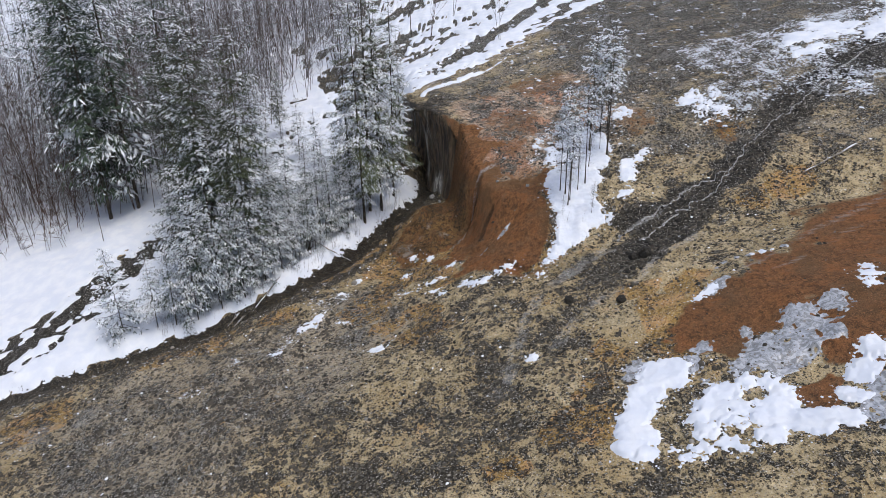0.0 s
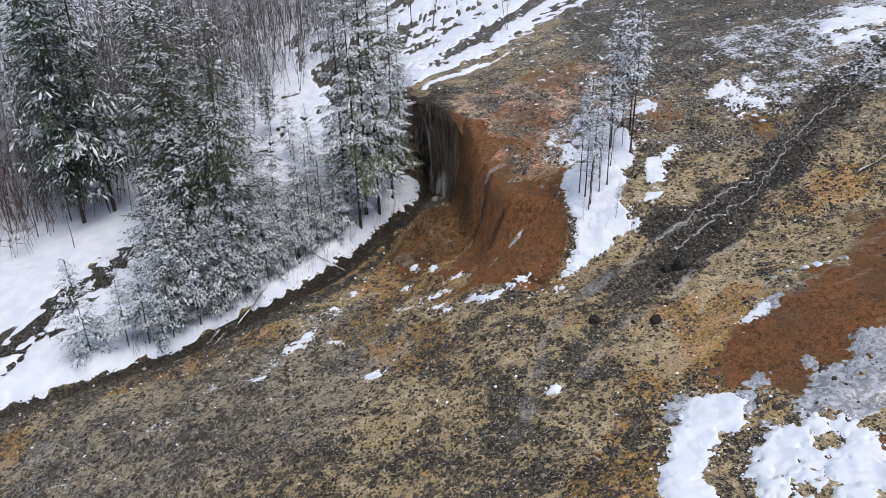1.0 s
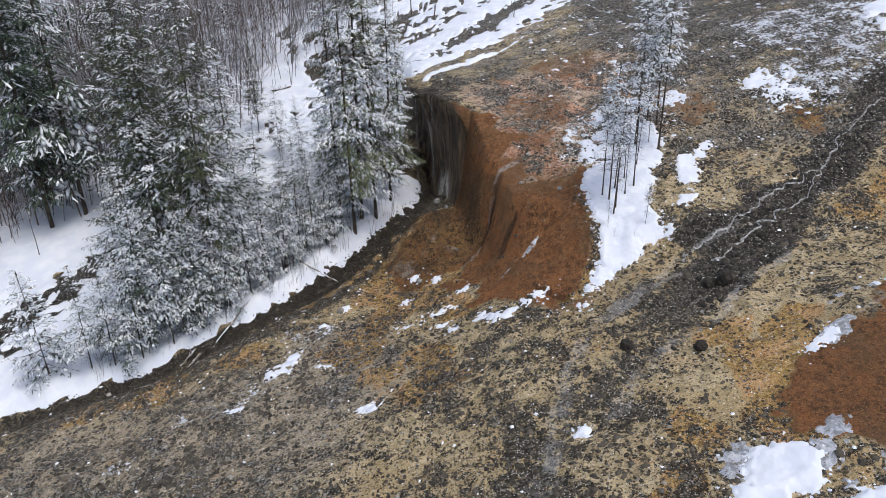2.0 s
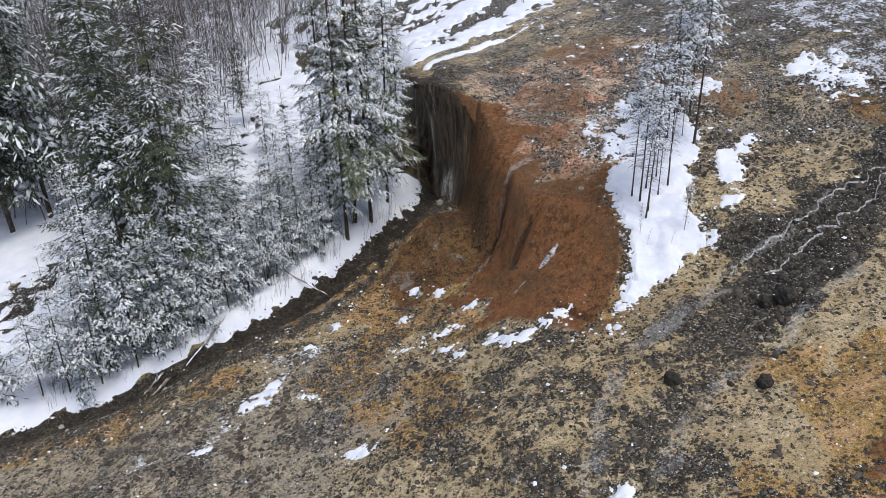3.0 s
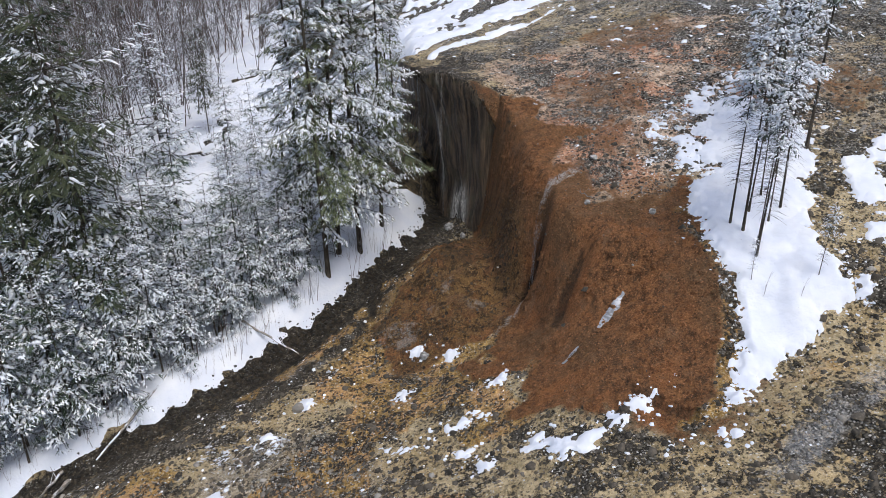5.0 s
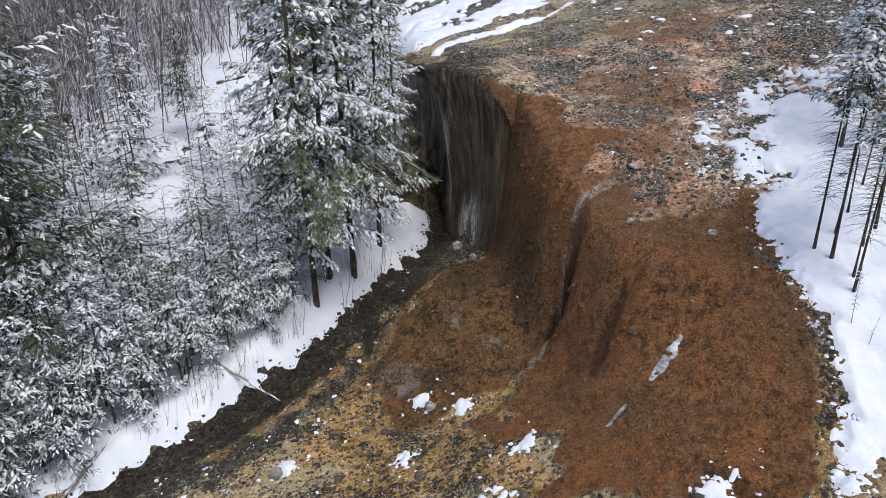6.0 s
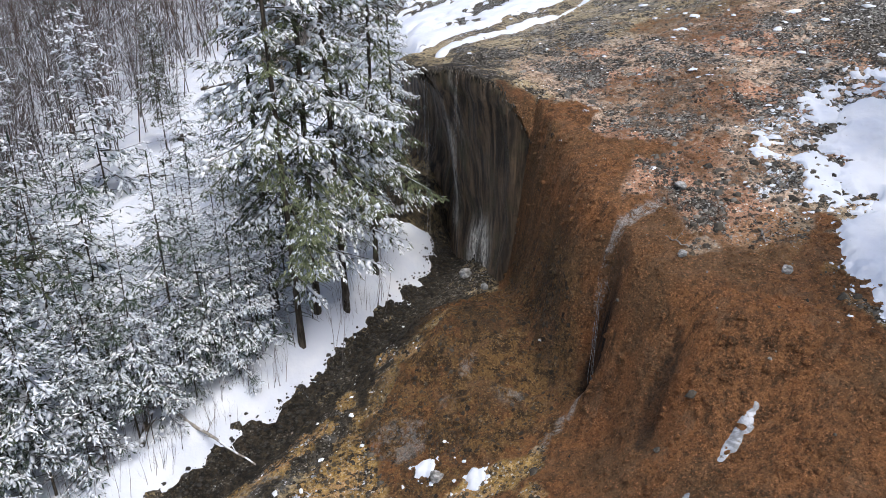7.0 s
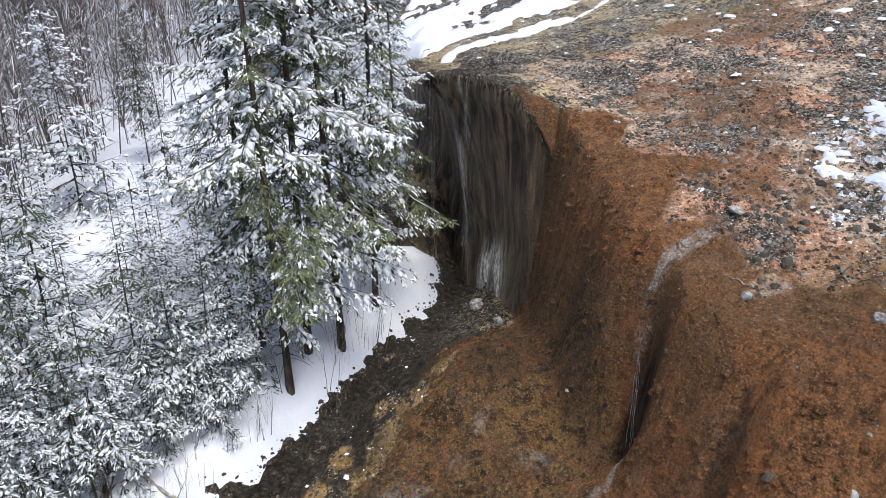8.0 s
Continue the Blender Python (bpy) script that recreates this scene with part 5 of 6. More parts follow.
spots += [(-25.5, 50.2, 0.45), (5.7, 70.5, 0.55), (-1.0, 76, 0.7), (-3.0, 80, 0.8), (1.5, 84, 0.6)]
plant(hardwood, spots, "leafless woods on the slope")
sapling = [bare_tree("sapling", "thin leafless sapling in the snow", 81, 3.2, 1, 0.35, TWIG, 1, 6, 3, 0.005)]
rng = random.Random(6)
bank_y = lambda x: float(np.interp(x, [-18, -13.7, -9.3, -6.6, -4.9, -3.1], [38.4, 39.9, 43.1, 45.7, 47.7, 50.3]))
spots = [(x, bank_y(x) + rng.uniform(0.5, 5), rng.uniform(0.4, 1.1)) for x in [rng.uniform(-18, -4) for _ in range(60)]]
plant(sapling, spots + [(7.2, 38.9, 0.35), (8.0, 38.6, 0.3)], "saplings in the snow")
brush = [bare_tree("bush", "low leafless bush with rime at the bank", 82, 1.5, 4, 0.6, TWIG_RIME, 2, 2, 3, 0.006), bare_tree("bush", "low tangled brown bush at the bank", 83, 1.2, 4, 0.7, TWIG, 2, 2, 3, 0.006)]
spots = [(x, bank_y(x) + 0.35 + rng.random() ** 2 * 2.5, rng.uniform(0.5, 1.2)) for x in [rng.uniform(-18, -3.4) for _ in range(120)]]
spots += [(-3.0 + rng.gauss(0, 0.7), 55.6 + rng.gauss(0, 1.3), rng.uniform(0.8, 1.6)) for _ in range(12)]
side_y = lambda x: float(np.interp(x, [-27, -24.3, -21.7, -17, -12.3], [38, 41.7, 46.4, 55, 64.3]))
spots += [(x, side_y(x) + rng.gauss(0, 0.8), rng.uniform(0.5, 1.3)) for x in [rng.uniform(-27, -11) for _ in range(40)]]
plant(brush, spots, "bushes along the banks")


def far_woods(count, box, keep, seed, material, label, tall=(6.5, 13)):
    """Woods too far and dense to count: leaning stems with forking twigs in one mesh."""
    rng = np.random.default_rng(seed)
    heap = Heap()
    made = 0
    while made < count:
        x, y = rng.uniform(box[0], box[1]), rng.uniform(box[2], box[3])
        if not keep(x, y):
            continue
        made += 1
        p = np.array(lies(x, y, -0.2))
        n = rng.uniform(*tall)
        way = unit(np.array([rng.normal(0, 0.10), rng.normal(0, 0.10), 1.0]))
        bow = np.array([rng.normal(0, 0.5), rng.normal(0, 0.5), 0])
        pts = [p, p + way * n * 0.5 + bow * 0.4, p + way * n + bow]
        heap.tube(pts, [n * 0.0046, n * 0.0032, 0.008], 3)
        k = 16
        f = rng.uniform(0.2, 1.0, k)
        at = p + way * (n * f)[:, None] + bow * (f ** 1.4)[:, None]
        a = rng.uniform(0, 6.3, k)
        out = unit(np.stack([np.cos(a), np.sin(a), rng.uniform(0.3, 1.5, k)], 1))
        heap.spindles(at, out, np.tile([0.1, 0.2, 1.0], (k, 1)), n * 0.24 * (1.25 - f) + 0.4, np.full(k, 0.020), np.full(k, 0.020), (0.3,), 0.8, sides=3)
    return tagged(new("far_woods", heap.mesh("far_woods", material)), label, "trees", kind="stuff")


def lies(x, y, lift):
    return (x, y, float(terrain(np.array([float(x)]), np.array([float(y)]))[0]) + lift)


far_woods(900, (-130, -9, 84, 200), lambda x, y: x < -9 - (y - 84) * 0.02, 5, TWIG_RIME, "rimed leafless woods covering the far slope")
far_woods(560, (-100, -9, 74, 150), lambda x, y: x < -20 or y > 88, 6, TWIG, "grey-brown leafless woods covering the far slope")
far_woods(260, (-62, -27, 52, 76), lambda x, y: y > 50 - (x + 34) * 0.25, 9, TWIG_RED, "red-brown leafless bushes beyond the clearing")
far_woods(560, (-80, -29, 51, 82), lambda x, y: y > 50 - (x + 34) * 0.25, 7, TWIG_RIME, "rimed leafless bushes beyond the clearing")
far_woods(160, (-9, 90, 125, 220), lambda x, y: True, 8, TWIG, "thin leafless woods above the snowy meadow")
far_woods(420, (-36, -9, 66, 98), lambda x, y: x < -8 - (y - 70) * 0.05 and not (y < 75 and x > -19), 10, TWIG_RIME, "rimed undergrowth between the leafless trees", (2.5, 5.5))
far_woods(260, (-34, -9, 70, 100), lambda x, y: x < -9, 11, TWIG, "grey-brown undergrowth between the leafless trees", (3.0, 7.0))
far_woods(240, (-44, -28, 50, 66), lambda x, y: y > 49 - (x + 34) * 0.25, 12, TWIG_RED, "red-brown thicket at the edge of the clearing", (2.5, 5.0))
far_woods(330, (-36, -15, 54, 72), lambda x, y: x < -15.5 + (y - 62) * 0.35 and x < -13.5, 14, TWIG, "grey-brown thicket beside the snowy clearing", (3.0, 8.0))
far_woods(200, (-34, -18, 74, 94), lambda x, y: True, 13, TWIG_RED, "red-brown thicket among the leafless trees", (3.0, 6.5))


# ---- loose pieces on the slope ----
def scatter(count, box, weight, size, seed):
    """Places (x, y) thinned by weight(x, y), with a size each."""
    rng = np.random.default_rng(seed)
    x, y = rng.uniform(box[0], box[1], count), rng.uniform(box[2], box[3], count)
    ok = rng.random(count) < weight(x, y)
    x, y = x[ok], y[ok]
    return x, y, size[0] * (size[1] / size[0]) ** (rng.random(len(x)) ** 2.2), rng


def lumps(x, y, s, rng, flat=0.6, sink=0.25):
    """Small uneven stones or tufts, one body each, set into the ground."""
    heap = Heap()
    z = terrain(x, y)
    n = len(x)
    sides = 5
    ang = np.arange(sides) * 2 * math.pi / sides + rng.uniform(0, 6, (n, 1))
    slim = rng.uniform(0.55, 1.0, (n, 1))
    turn = rng.uniform(0, 6, (n, 1))
    cols = []
    for lift, wide in ((-0.1, 1.0), (0.7, 0.72)):
        r = s[:, None] * wide * rng.uniform(0.65, 1.25, (n, sides))
        u, v = np.cos(ang) * r, np.sin(ang) * r * slim
        cols.append(np.stack([x[:, None] + u * np.cos(turn) - v * np.sin(turn), y[:, None] + u * np.sin(turn) + v * np.cos(turn),
                              np.repeat((z + s * flat * (lift - sink))[:, None], sides, 1) + rng.normal(0, 0.12, (n, sides)) * s[:, None] * flat], -1))
    top = np.stack([x, y, z + s * flat * (1.0 - sink)], -1)[:, None]
    v = np.concatenate(cols + [top], 1)
    first = (np.arange(n) * (2 * sides + 1))[:, None]
    quads, tris = [], []
    for k in range(sides):
        j = (k + 1) % sides
        quads.append(np.concatenate([first + k, first + j, first + sides + j, first + sides + k], 1))
        tris.append(np.concatenate([first + sides + k, first + sides + j, first + 2 * sides], 1))
    heap.add(v, *quads, *tris)
    return heap


def dark_weight(x, y):
    a, b, k = zones(x, y)
    keep = step(-1.6, -2.8, along(x, y, CREEK)[0])
    n = rough(x, y, 0.9, 3, 201)
    return keep * np.clip(0.12 + (a[:, 1] - 0.25) * 1.0 + 0.9 * n, 0, 1) * (1 - 0.9 * step(0.3, 0.7, a[:, 0])) * (1 - 0.8 * step(0.25, 0.6, k[:, 0]))


def stone_weight(x, y):
    a, b, k = zones(x, y)
    keep = 0.25 * (along(x, y, CREEK)[0] < -0.1) + 0.75 * step(-1.6, -2.8, along(x, y, CREEK)[0])
    return keep * np.clip(0.10 + 0.55 * b[:, 0] + 0.12 * np.exp(-((along(x, y, CREEK)[0] + 1.8) / 1.5) ** 2), 0, 1) * (1 - 0.96 * step(0.3, 0.7, a[:, 0]))


def fleck_weight(x, y):
    a, b, k = zones(x, y)
    keep = along(x, y, CREEK)[0] < -0.3
    return keep * np.clip(b[:, 1] ** 1.4 * 0.9 + 0.02, 0, 1) * (1 - step(0.2, 0.6, a[:, 0]))


def crumb_weight(x, y):
    a, b, k = zones(x, y)
    e = along(x, y, CREEK)[0]
    return (e < -0.6) * (0.25 + 0.75 * step(-0.15, 0.3, rough(x, y, 0.8, 3, 221))) * (0.35 + 0.65 * step(0.3, 0.7, a[:, 0])) * (1 - step(0.2, 0.5, k[:, 1]))


x, y, s, g = scatter(52000, (-6, 12, 34, 56), crumb_weight, (0.025, 0.12), 305)
crumbs_me = lumps(x, y, s, g, 0.7, 0.2).mesh("soil_crumbs", GROUND)
paint_zones(crumbs_me)
tagged(new("soil_crumbs", crumbs_me), "crumbly knobs of rusty mineral crust and soil", "soil", kind="stuff")
x, y, s, g = scatter(40000, (-12, 24, 22, 48), dark_weight, (0.04, 0.17), 301)
tagged(new("moss_clumps", lumps(x, y, s, g, 0.7, 0.2).mesh("moss_clumps", CLUMP)), "dark brown mossy clumps scattered over tan soil", "moss", kind="stuff")
x, y, s, g = scatter(20000, (-22, -5, 18, 38), dark_weight, (0.05, 0.17), 308)
tagged(new("moss_clumps", lumps(x, y, s, g, 0.6, 0.2).mesh("moss_clumps", CLUMP)), "dark mossy clumps on the lower gravel slope", "moss", kind="stuff")
x, y, s, g = scatter(24000, (-22, 26, 20, 64), stone_weight, (0.035, 0.14), 302)
tagged(new("rubble", lumps(x, y, s, g, 0.7, 0.2).mesh("rubble", STONE)), "small grey and brown stones strewn over the slope", "stones", kind="stuff")
x, y, s, g = scatter(22000, (-24, 40, 20, 72), fleck_weight, (0.02, 0.12), 303)
tagged(new("snow_flecks", lumps(x, y, s, g, 0.45, 0.15).mesh("snow_flecks", SNOW_LOAD, True)), "small flecks of snow left on the ground", "snow", kind="stuff")


def upper_weight(x, y):
    n = rough(x, y, 1.3, 4, 241)
    return zones(x, y)[1][:, 1] * step(44, 49, y + 0.1 * x) * step(-0.05, 0.35, n) * 1.4 * (1 - band(x, y, GULLY, 0.7)) * (along(x, y, SCARP)[0] < -1.0)


x, y, s, g = scatter(15000, (6, 46, 43, 80), upper_weight, (0.05, 0.26), 307)
tagged(new("snow_flecks", lumps(x, y, s, g, 0.32, 0.1).mesh("snow_flecks", SNOW, True)), "scraps of snow between the stones of the upper slope", "snow", kind="stuff")


def hill_weight(x, y):
    d, s = along(x, y, SCARP)
    a, b, k = zones(x, y)
    return step(0.3, 1.5, -d) * (0.25 + 0.75 * step(-0.1, 0.35, rough(x, y, 1.6, 3, 211))) * (1 - 0.97 * step(0.35, 0.7, a[:, 0])) * step(60, 50, y)


x, y, s, g = scatter(13000, (-1, 14, 41, 60), hill_weight, (0.016, 0.07), 304)
tagged(new("rubble", lumps(x, y, s, g, 0.8, 0.15).mesh("rubble", STONE)), "loose grey gravel over the top of the mound", "stones", kind="stuff")


def boulder(x, y, size, label, seed, material=None, squash=(1, 0.85, 0.9)):
    bm = bmesh.new()
    bmesh.ops.create_icosphere(bm, subdivisions=3, radius=1.0)
    for v in bm.verts:
        k = 1 + 0.32 * noise.noise(v.co * 1.3 + Vector((seed, 0, 0))) + 0.12 * noise.noise(v.co * 3.1 + Vector((0, seed, 0)))
        v.co = Vector([round(c * 3) / 3 * 0.55 + c * 0.45 for c in v.co * k])
        v.co = Vector((v.co.x * squash[0], v.co.y * squash[1], v.co.z * squash[2])) * size
    me = bpy.data.meshes.new("boulder")
    bm.to_mesh(me)
    bm.free()
    me.materials.append(material or STONE)
    ob = new("boulder", me)
    ob.matrix_world = on_ground(x, y, seed * 47, -size * 0.45)
    return tagged(ob, label, "stone", "boulders on the slope")


boulder(-0.75, 51.39, 0.20, "pale grey boulder in the creek below the fall", 1, PALE_STONE)
boulder(4.13, 46.09, 0.16, "flat grey slab of stone on the mound", 2, PALE_STONE, (1.2, 0.8, 0.4))
boulder(3.51, 43.72, 0.10, "grey rounded stone on the red mound", 3, PALE_STONE)
boulder(5.33, 42.87, 0.11, "grey stone at the edge of the mound", 4, PALE_STONE)
boulder(10.62, 34.56, 0.36, "dark rounded boulder in the wet gully", 5, GULLY_CLOD)
boulder(10.00, 34.65, 0.24, "dark boulder in the wet gully", 6, GULLY_CLOD)
boulder(6.22, 31.81, 0.24, "dark stone in the wet gully", 7, GULLY_CLOD)
boulder(-5.68, 41.25, 0.17, "dark stone with snow on the gravel", 8)
boulder(10.40, 63.40, 0.35, "pale stone on the upper slope", 9, PALE_STONE)
boulder(-0.21, 50.26, 0.13, "pale stone below the cliff", 10, PALE_STONE)
boulder(-1.71, 43.03, 0.16, "pale stone on rusty soil", 11, PALE_STONE)
boulder(8.55, 30.87, 0.24, "dark stone on tan soil", 12, GULLY_CLOD)


# ---- running water ----
def rivulet(name, line, width, label, material, lift=0.02, seed=3):
    """A thin sheet of water following the ground along a line."""
    pts = smooth_line(line, 12 * len(line))
    u = np.arange(len(pts)) * 1.0
    pts = pts + 0.45 * np.stack([lattice(u / 5, u * 0 + seed, seed), lattice(u / 5, u * 0 + seed + 9, seed)], 1)
    run = unit(np.gradient(pts, axis=0))
    across = np.stack([-run[:, 1], run[:, 0]], 1)
    w = width * (0.6 + 0.9 * np.abs(lattice(u / 3, u * 0 + 2.2, seed + 5)) * 2)
    rows = []
    for k in (-1, -0.4, 0.4, 1):
        p = pts + across * (w * k)[:, None]
        rows.append(np.concatenate([p, (terrain(p[:, 0], p[:, 1]) + lift * (1 - 1.6 * abs(k) ** 2))[:, None]], 1))
    v = np.stack(rows)
    idx = np.arange(v.shape[0] * v.shape[1]).reshape(v.shape[:2])
    quads = np.stack([idx[:-1, :-1], idx[:-1, 1:], idx[1:, 1:], idx[1:, :-1]], -1).reshape(-1, 4)
    return tagged(new(name, mesh_from(name, v.reshape(-1, 3), [quads], material, True)), label, "water", kind="structure")


rivulet("water_gully", [(33, 53.6), (30, 51.3), (27.4, 49.4), (25.5, 47.85), (24.2, 47.1), (22.1, 45.2), (21.3, 44.9)], 0.045, "grey-white rivulet running down the dark gully", WATER, 0.09)
rivulet("water_gully_low", [(21.3, 44.9), (19.5, 43.45), (17.7, 41.7), (16.7, 40.5), (15.5, 38.95)], 0.04, "grey-white rivulet spreading down the dark gully", WATER, 0.09, 5)
rivulet("water_gully_side", [(24.2, 47.1), (24.8, 46.0), (26.3, 46.0), (28.2, 46.9), (30.0, 48.6)], 0.035, "thin side rivulet in the dark gully", WATER, 0.13, 8)
rivulet("water_gully_thread", [(17.0, 41.0), (15.6, 40.3), (14.3, 39.85), (13.1, 38.85), (11.6, 38.0), (10.6, 37.45), (9.7, 37.1)], 0.04, "thin thread of water between dark clods", WATER, 0.09, 11)
rivulet("water_gully_fork", [(15.5, 38.95), (13.9, 38.2), (12.9, 37.7), (12.0, 37.2), (10.9, 36.3)], 0.035, "faint thread of water beside the rivulet", WATER, 0.09, 14)


def stones_by(line, count, spread, size, seed):
    rng = np.random.default_rng(seed)
    pts = smooth_line(line, count) + rng.normal(0, spread, (count, 2))
    return pts[:, 0], pts[:, 1], size[0] * (size[1] / size[0]) ** (rng.random(count) ** 2), rng


# black wet debris along the foot of the snowy bank
x, y, s, g = stones_by(CREEK[1:11], 3200, 0.26, (0.018, 0.10), 401)
tagged(new("bank_debris", lumps(x + 0.1, y - 0.25, s, g, 0.6, 0.1).mesh("bank_debris", WET_CLOD)), "black wet clods along the foot of the snowy bank", "stones", kind="stuff")


# ---- the fall: thin threads of water, ice and hanging roots ----
def lip_point(u, drop, ahead):
    """A point on the rock wall: u along it, drop from the lip down to the foot (0 to 1), ahead of it in metres."""
    j = int(np.clip(u * (cliff_grid.shape[1] - 1), 1, cliff_grid.shape[1] - 2))
    i = 10 + int(np.clip(drop, 0, 1) * 44)
    p = cliff_grid[i, j]
    run = cliff_grid[10, j + 1] - cliff_grid[10, j - 1]
    out = unit(np.array([run[1], -run[0], 0]))
    return p + out * ahead


def thread(u, to, ahead, width, label, seed, name="waterfall"):
    """Falling water: a few wavering strands from the lip."""
    rng = np.random.default_rng(seed)
    heap = Heap()
    for k in range(2):
        a = lip_point(u + rng.normal(0, 0.004), 0.0, 0.04)
        n = 14
        foot = lip_point(u, to, ahead)
        z = np.linspace(a[2] + 0.02, foot[2], n)
        q = np.linspace(0, 1, n) ** 0.6
        pts = np.stack([a[0] + (foot[0] - a[0]) * 0 + 0.12 * q * rng.normal(0, 0.6), a[1] - 0.10 * q + 0.0 * z, z], 1)
        pts[:, :2] += rng.normal(0, 0.012, (n, 2))
        heap.tube(pts, width * rng.uniform(0.4, 1.0) * (0.5 + 0.7 * rng.random(n)), 4)
    return tagged(new(name, heap.mesh(name, WATER, True)), label, "water", "threads of the fall")


thread(0.43, 0.98, 0.3, 0.007, "thin white thread of falling water", 1)
thread(0.45, 0.98, 0.3, 0.004, "thin white thread of falling water", 2)
thread(0.54, 0.55, 0.05, 0.006, "white trickle running down the dark wall", 3)
thread(0.548, 0.9, 0.05, 0.004, "faint trickle on the dark wall", 4)


def seep_threads(count, seed):
    """Thin threads of water falling from the seep over the black hollow."""
    rng = np.random.default_rng(seed)
    heap = Heap()
    for k in range(count):
        a = np.array([2.17 + rng.normal(0, 0.05), 44.9 + rng.normal(0, 0.06)])
        f = np.array([1.93 + rng.normal(0, 0.05), 44.22 + rng.normal(0, 0.05)])
        top, low = lies(a[0], a[1], 0.03), lies(f[0], f[1], 0.10)
        q = np.linspace(0, 1, 8)
        pts = np.stack([a[0] + (f[0] - a[0]) * q ** 0.6, a[1] + (f[1] - a[1]) * q ** 0.6, top[2] + (low[2] - top[2]) * q], 1) + rng.normal(0, 0.008, (8, 3))
        heap.tube(pts, rng.uniform(0.003, 0.007) * (0.6 + 0.6 * rng.random(8)), 4)
    return tagged(new("seep_water", heap.mesh("seep_water", WATER, True)), "thin threads of seep water over a black hollow", "water", "threads of the fall")


seep_threads(4, 21)


def icicles(u0, u1, low, high, count, seed, label):
    """Pale flowstone and ice ribs standing against the foot of the wall."""
    rng = np.random.default_rng(seed)
    heap = Heap()
    for k in range(count):
        u = rng.uniform(u0, u1)
        top = rng.uniform(low, low + 0.25)
        pts = np.array([lip_point(u + rng.normal(0, 0.002), top + (high - top) * q, 0.05 + 0.04 * math.sin(q * 3)) for q in np.linspace(0, 1, 7)])
        heap.tube(pts, rng.uniform(0.01, 0.026) * np.array([0.25, 0.8, 1.1, 1.0, 0.8, 0.5, 0.15]), 5)
    return tagged(new("ice_ribs", heap.mesh("ice_ribs", FLOW, True)), label, "ice", kind="stuff")


FLOW = bark_material("pale_flowstone", (0.07, 0.06, 0.047), (0.28, 0.265, 0.24))
icicles(0.555, 0.61, 0.74, 0.97, 9, 5, "pale icicles at the foot of the wall")
icicles(0.49, 0.505, 0.55, 0.85, 6, 6, "pale icicles beside the falling water")


def fringe(count, seed):
    """Roots and dead grass hanging over the lip."""
    rng = np.random.default_rng(seed)
    u = rng.uniform(0.30, 0.70, count)
    base = np.array([lip_point(k, 0.0, 0.0) for k in u]) + rng.normal(0, 0.05, (count, 3))
    way = unit(np.stack([rng.normal(0, 0.25, count), rng.normal(-0.25, 0.2, count), np.full(count, -1.0)], 1))
    heap = Heap()
    heap.spindles(base + np.array([0, 0, 0.05]), way, np.tile([0.3, 0.9, 0.1], (count, 1)), rng.uniform(0.04, 0.26, count), np.full(count, 0.022), np.full(count, 0.022), (0.3,), 0.5)
    return tagged(new("root_fringe", heap.mesh("root_fringe", CLUMP)), "dark roots and dead grass hanging over the lip", "roots", kind="stuff")


fringe(420, 9)


def log(name, x0, y0, x1, y1, radius, label, material=None, lift=0.12):
    """A fallen stem lying on the ground, with stubs of branches."""
    heap = Heap()
    n = 10
    xs, ys = np.linspace(x0, x1, n), np.linspace(y0, y1, n)
    ground = terrain(xs, ys)
    z = np.linspace(ground[0], ground[-1], n)
    z = np.maximum(z, z + (ground - z).max()) + lift
    pts = np.stack([xs, ys, z + 0.03 * np.sin(np.arange(n) * 1.7)], 1)
    heap.tube(pts, radius * np.linspace(1, 0.45, n), 8)
    rng = np.random.default_rng(int(abs(x0) * 10))
    for k in (2, 4, 5, 7):
        a = rng.uniform(0, 6.3)
        heap.tube([pts[k], pts[k] + np.array([math.cos(a) * 0.3, math.sin(a) * 0.3, 0.28])], [radius * 0.35, radius * 0.1], 4)
    return tagged(new(name, heap.mesh(name, material or LOG, True)), label, "log", "fallen stems")


log("fallen_log", -10.0, 44.4, -11.9, 40.4, 0.07, "grey barkless stem leaning across the bank")
log("fallen_log", -12.6, 39.9, -12.9, 38.9, 0.08, "short pale snapped stem at the creek")
log("fallen_log", -12.9, 40.2, -13.4, 39.2, 0.05, "thin pale snapped stem at the creek")
log("fallen_log", -8.6, 45.6, -6.2, 44.4, 0.05, "thin grey stem lying on the snow")
log("fallen_log", -9.4, 47.0, -9.0, 44.6, 0.16, "dark mossy rotten log under the trees", BARK, 0.18)
log("fallen_log", 24, 40.6, 20.5, 39.2, 0.07, "pale bent dead stem on the slope")
log("dead_branch", 3.7, 43.9, 3.3, 44.3, 0.02, "pale dead twig on the mound", None, 0.02)
log("dead_branch", 5.3, 44.2, 5.2, 43.7, 0.025, "pale dead branch on the mound", None, 0.03)


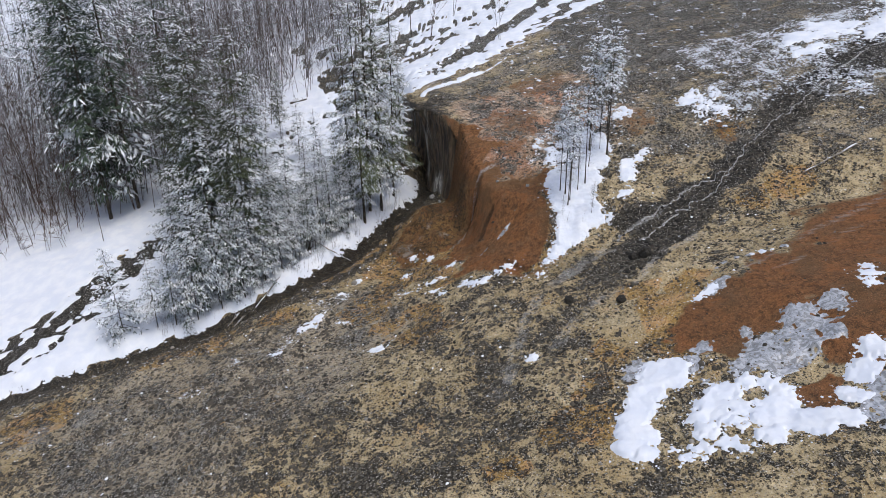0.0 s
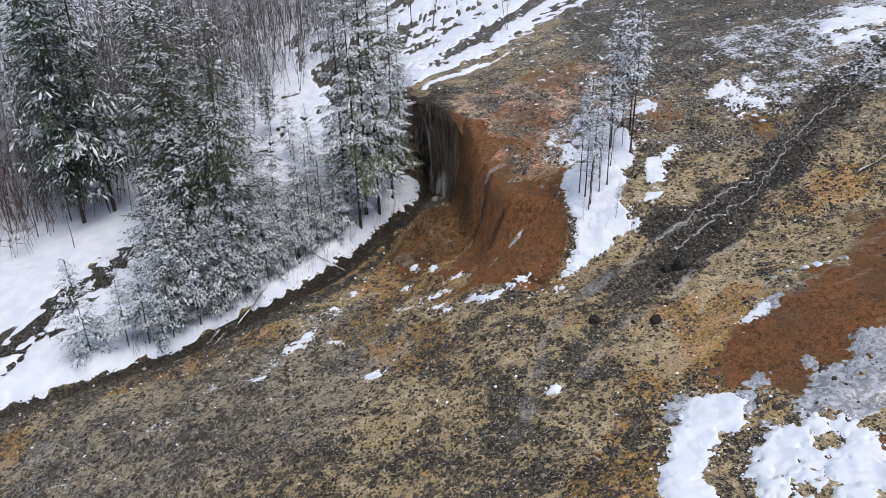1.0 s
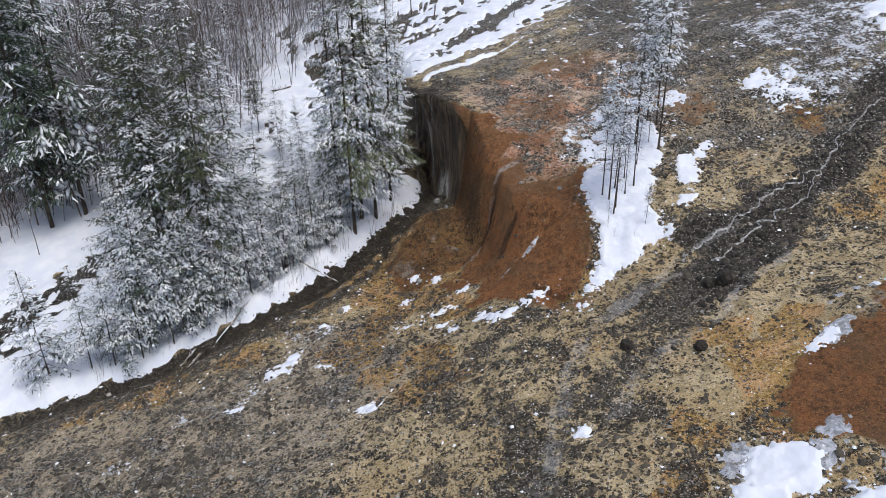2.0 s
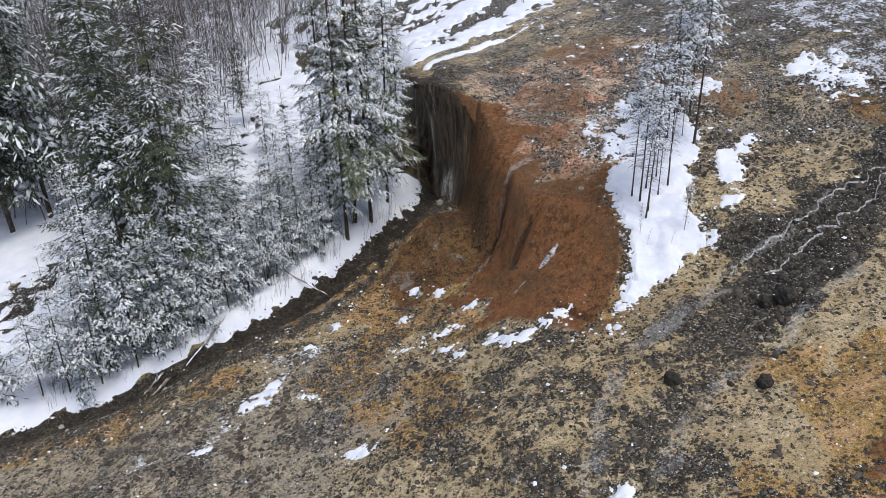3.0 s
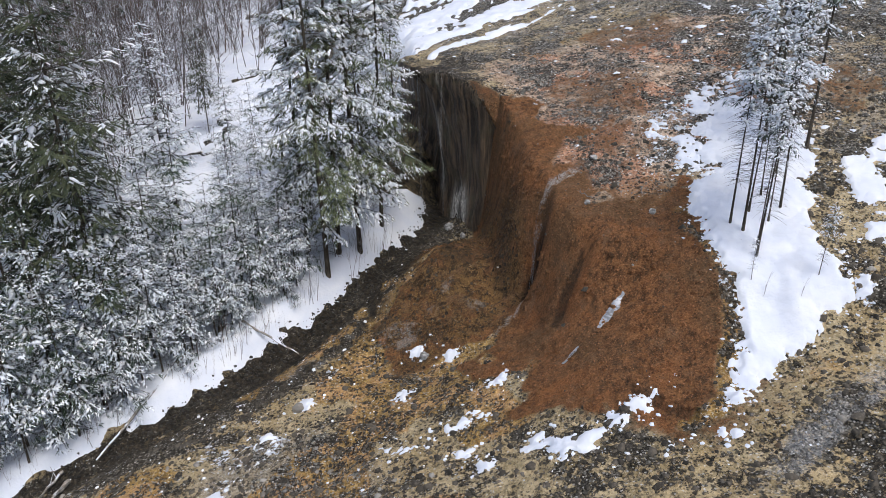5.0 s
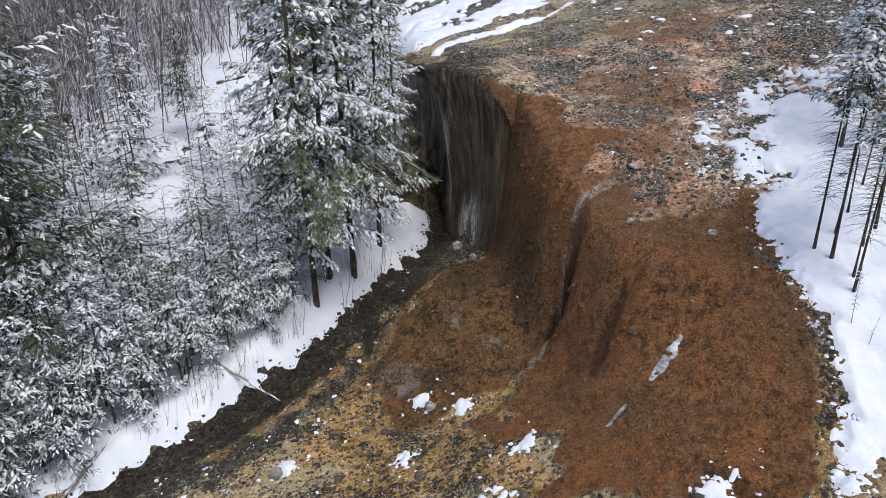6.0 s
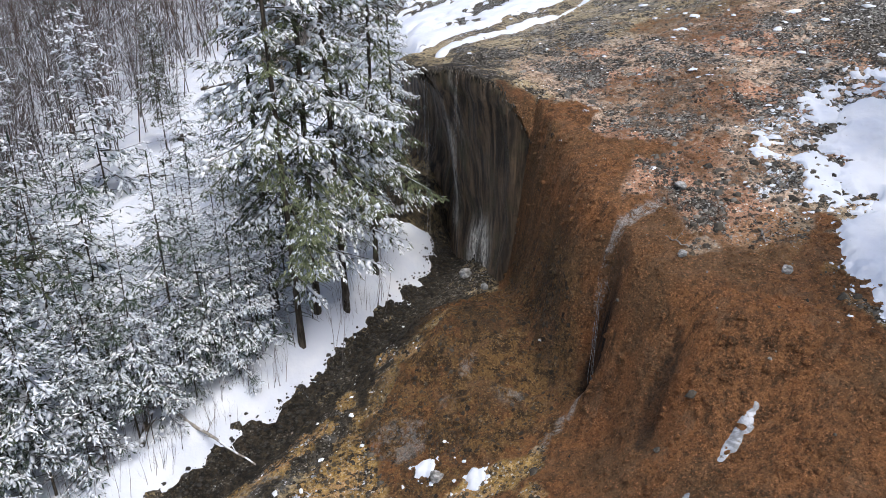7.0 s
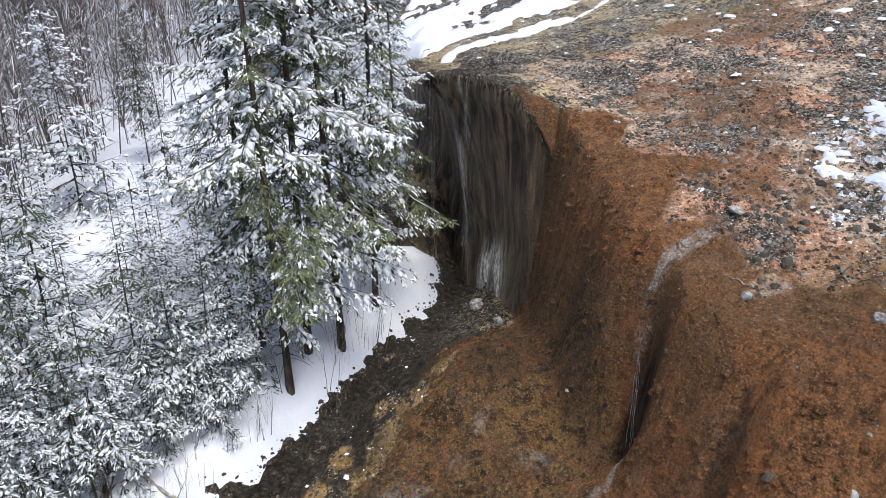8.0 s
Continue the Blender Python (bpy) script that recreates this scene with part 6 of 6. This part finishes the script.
x, y, s, g = scatter(15000, (8, 32, 31, 53), lambda x, y: step(8.5, 11, x) * band(x, y, GULLY, 1.05) * (0.3 + 0.7 * step(-0.1, 0.25, rough(x, y, 1.0, 3, 231))) * (1 - 0.7 * step(0.25, 0.6, zones(x, y)[2][:, 0])), (0.04, 0.19), 306)
tagged(new("gully_stones", lumps(x, y, s, g, 0.75, 0.15).mesh("gully_stones", GULLY_CLOD)), "black wet stones and clods filling the gully", "stones", kind="stuff")
rng = np.random.default_rng(152)
bits = []
for inside, x0, x1, y0, y1 in PATCH_EDGES:
    count = int((x1 - x0) * (y1 - y0) * 60)
    x, y = rng.uniform(x0, x1, count), rng.uniform(y0, y1, count)
    m = inside(x, y)
    ok = (m < 0.04) & (rng.random(count) < np.exp(np.minimum(m, 0) / 0.14) * 0.6)
    bits.append(np.stack([x[ok], y[ok]], 1))
bits = np.concatenate(bits)
tagged(new("snow_flecks", lumps(bits[:, 0], bits[:, 1], rng.uniform(0.02, 0.085, len(bits)), rng, 0.45, 0.1).mesh("snow_flecks", SNOW, True)), "crumbs of snow round the melting patches", "snow", kind="stuff")
rng = np.random.default_rng(151)
x, y = rng.normal(0.8, 0.14, 34), rng.normal(51.6, 0.2, 34)
tagged(new("snow_flecks", lumps(x, y, rng.uniform(0.03, 0.11, 34), rng, 0.5, 0.05).mesh("snow_flecks", SNOW_LOAD, True)), "broken snow clinging to the lip of the fall", "snow", kind="stuff")


def stump(x, y, radius, height, label):
    """A rotten tree stump with a cap of snow."""
    thing = tagged(new("tree_stump"), label, "stump")
    heap, cap = Heap(), Heap()
    hs = np.linspace(-0.2, height, 6)
    heap.tube([(0.03 * math.sin(h * 5), 0.02 * math.cos(h * 4), h) for h in hs], radius * (1.25 - 0.3 * np.linspace(0, 1, 6)), 9)
    heap.tube([(0, 0, height * 0.4), (radius * 2.2, 0.1, height * 0.75)], [radius * 0.4, radius * 0.12], 5)
    cap.spindles(np.array([[-radius * 1.1, 0, height]]), np.array([[1.0, 0, 0]]), np.array([[0, 0, 1.0]]), [radius * 2.2], [radius * 0.95], [0.09], (0.15, 0.5, 0.85))
    part("trunk", heap.mesh("trunk", BARK), thing)
    part("snow_cap", cap.mesh("snow_cap", SNOW_LOAD, True), thing, "white cap of snow")
    thing.matrix_world = on_ground(x, y, 30)
    return thing


stump(-13.7, 63.4, 0.15, 0.5, "dark broken stump standing in the snowy clearing")
log("fallen_log", -14.6, 70.2, -13.0, 70.6, 0.14, "dark fallen log lying in the snow", BARK)
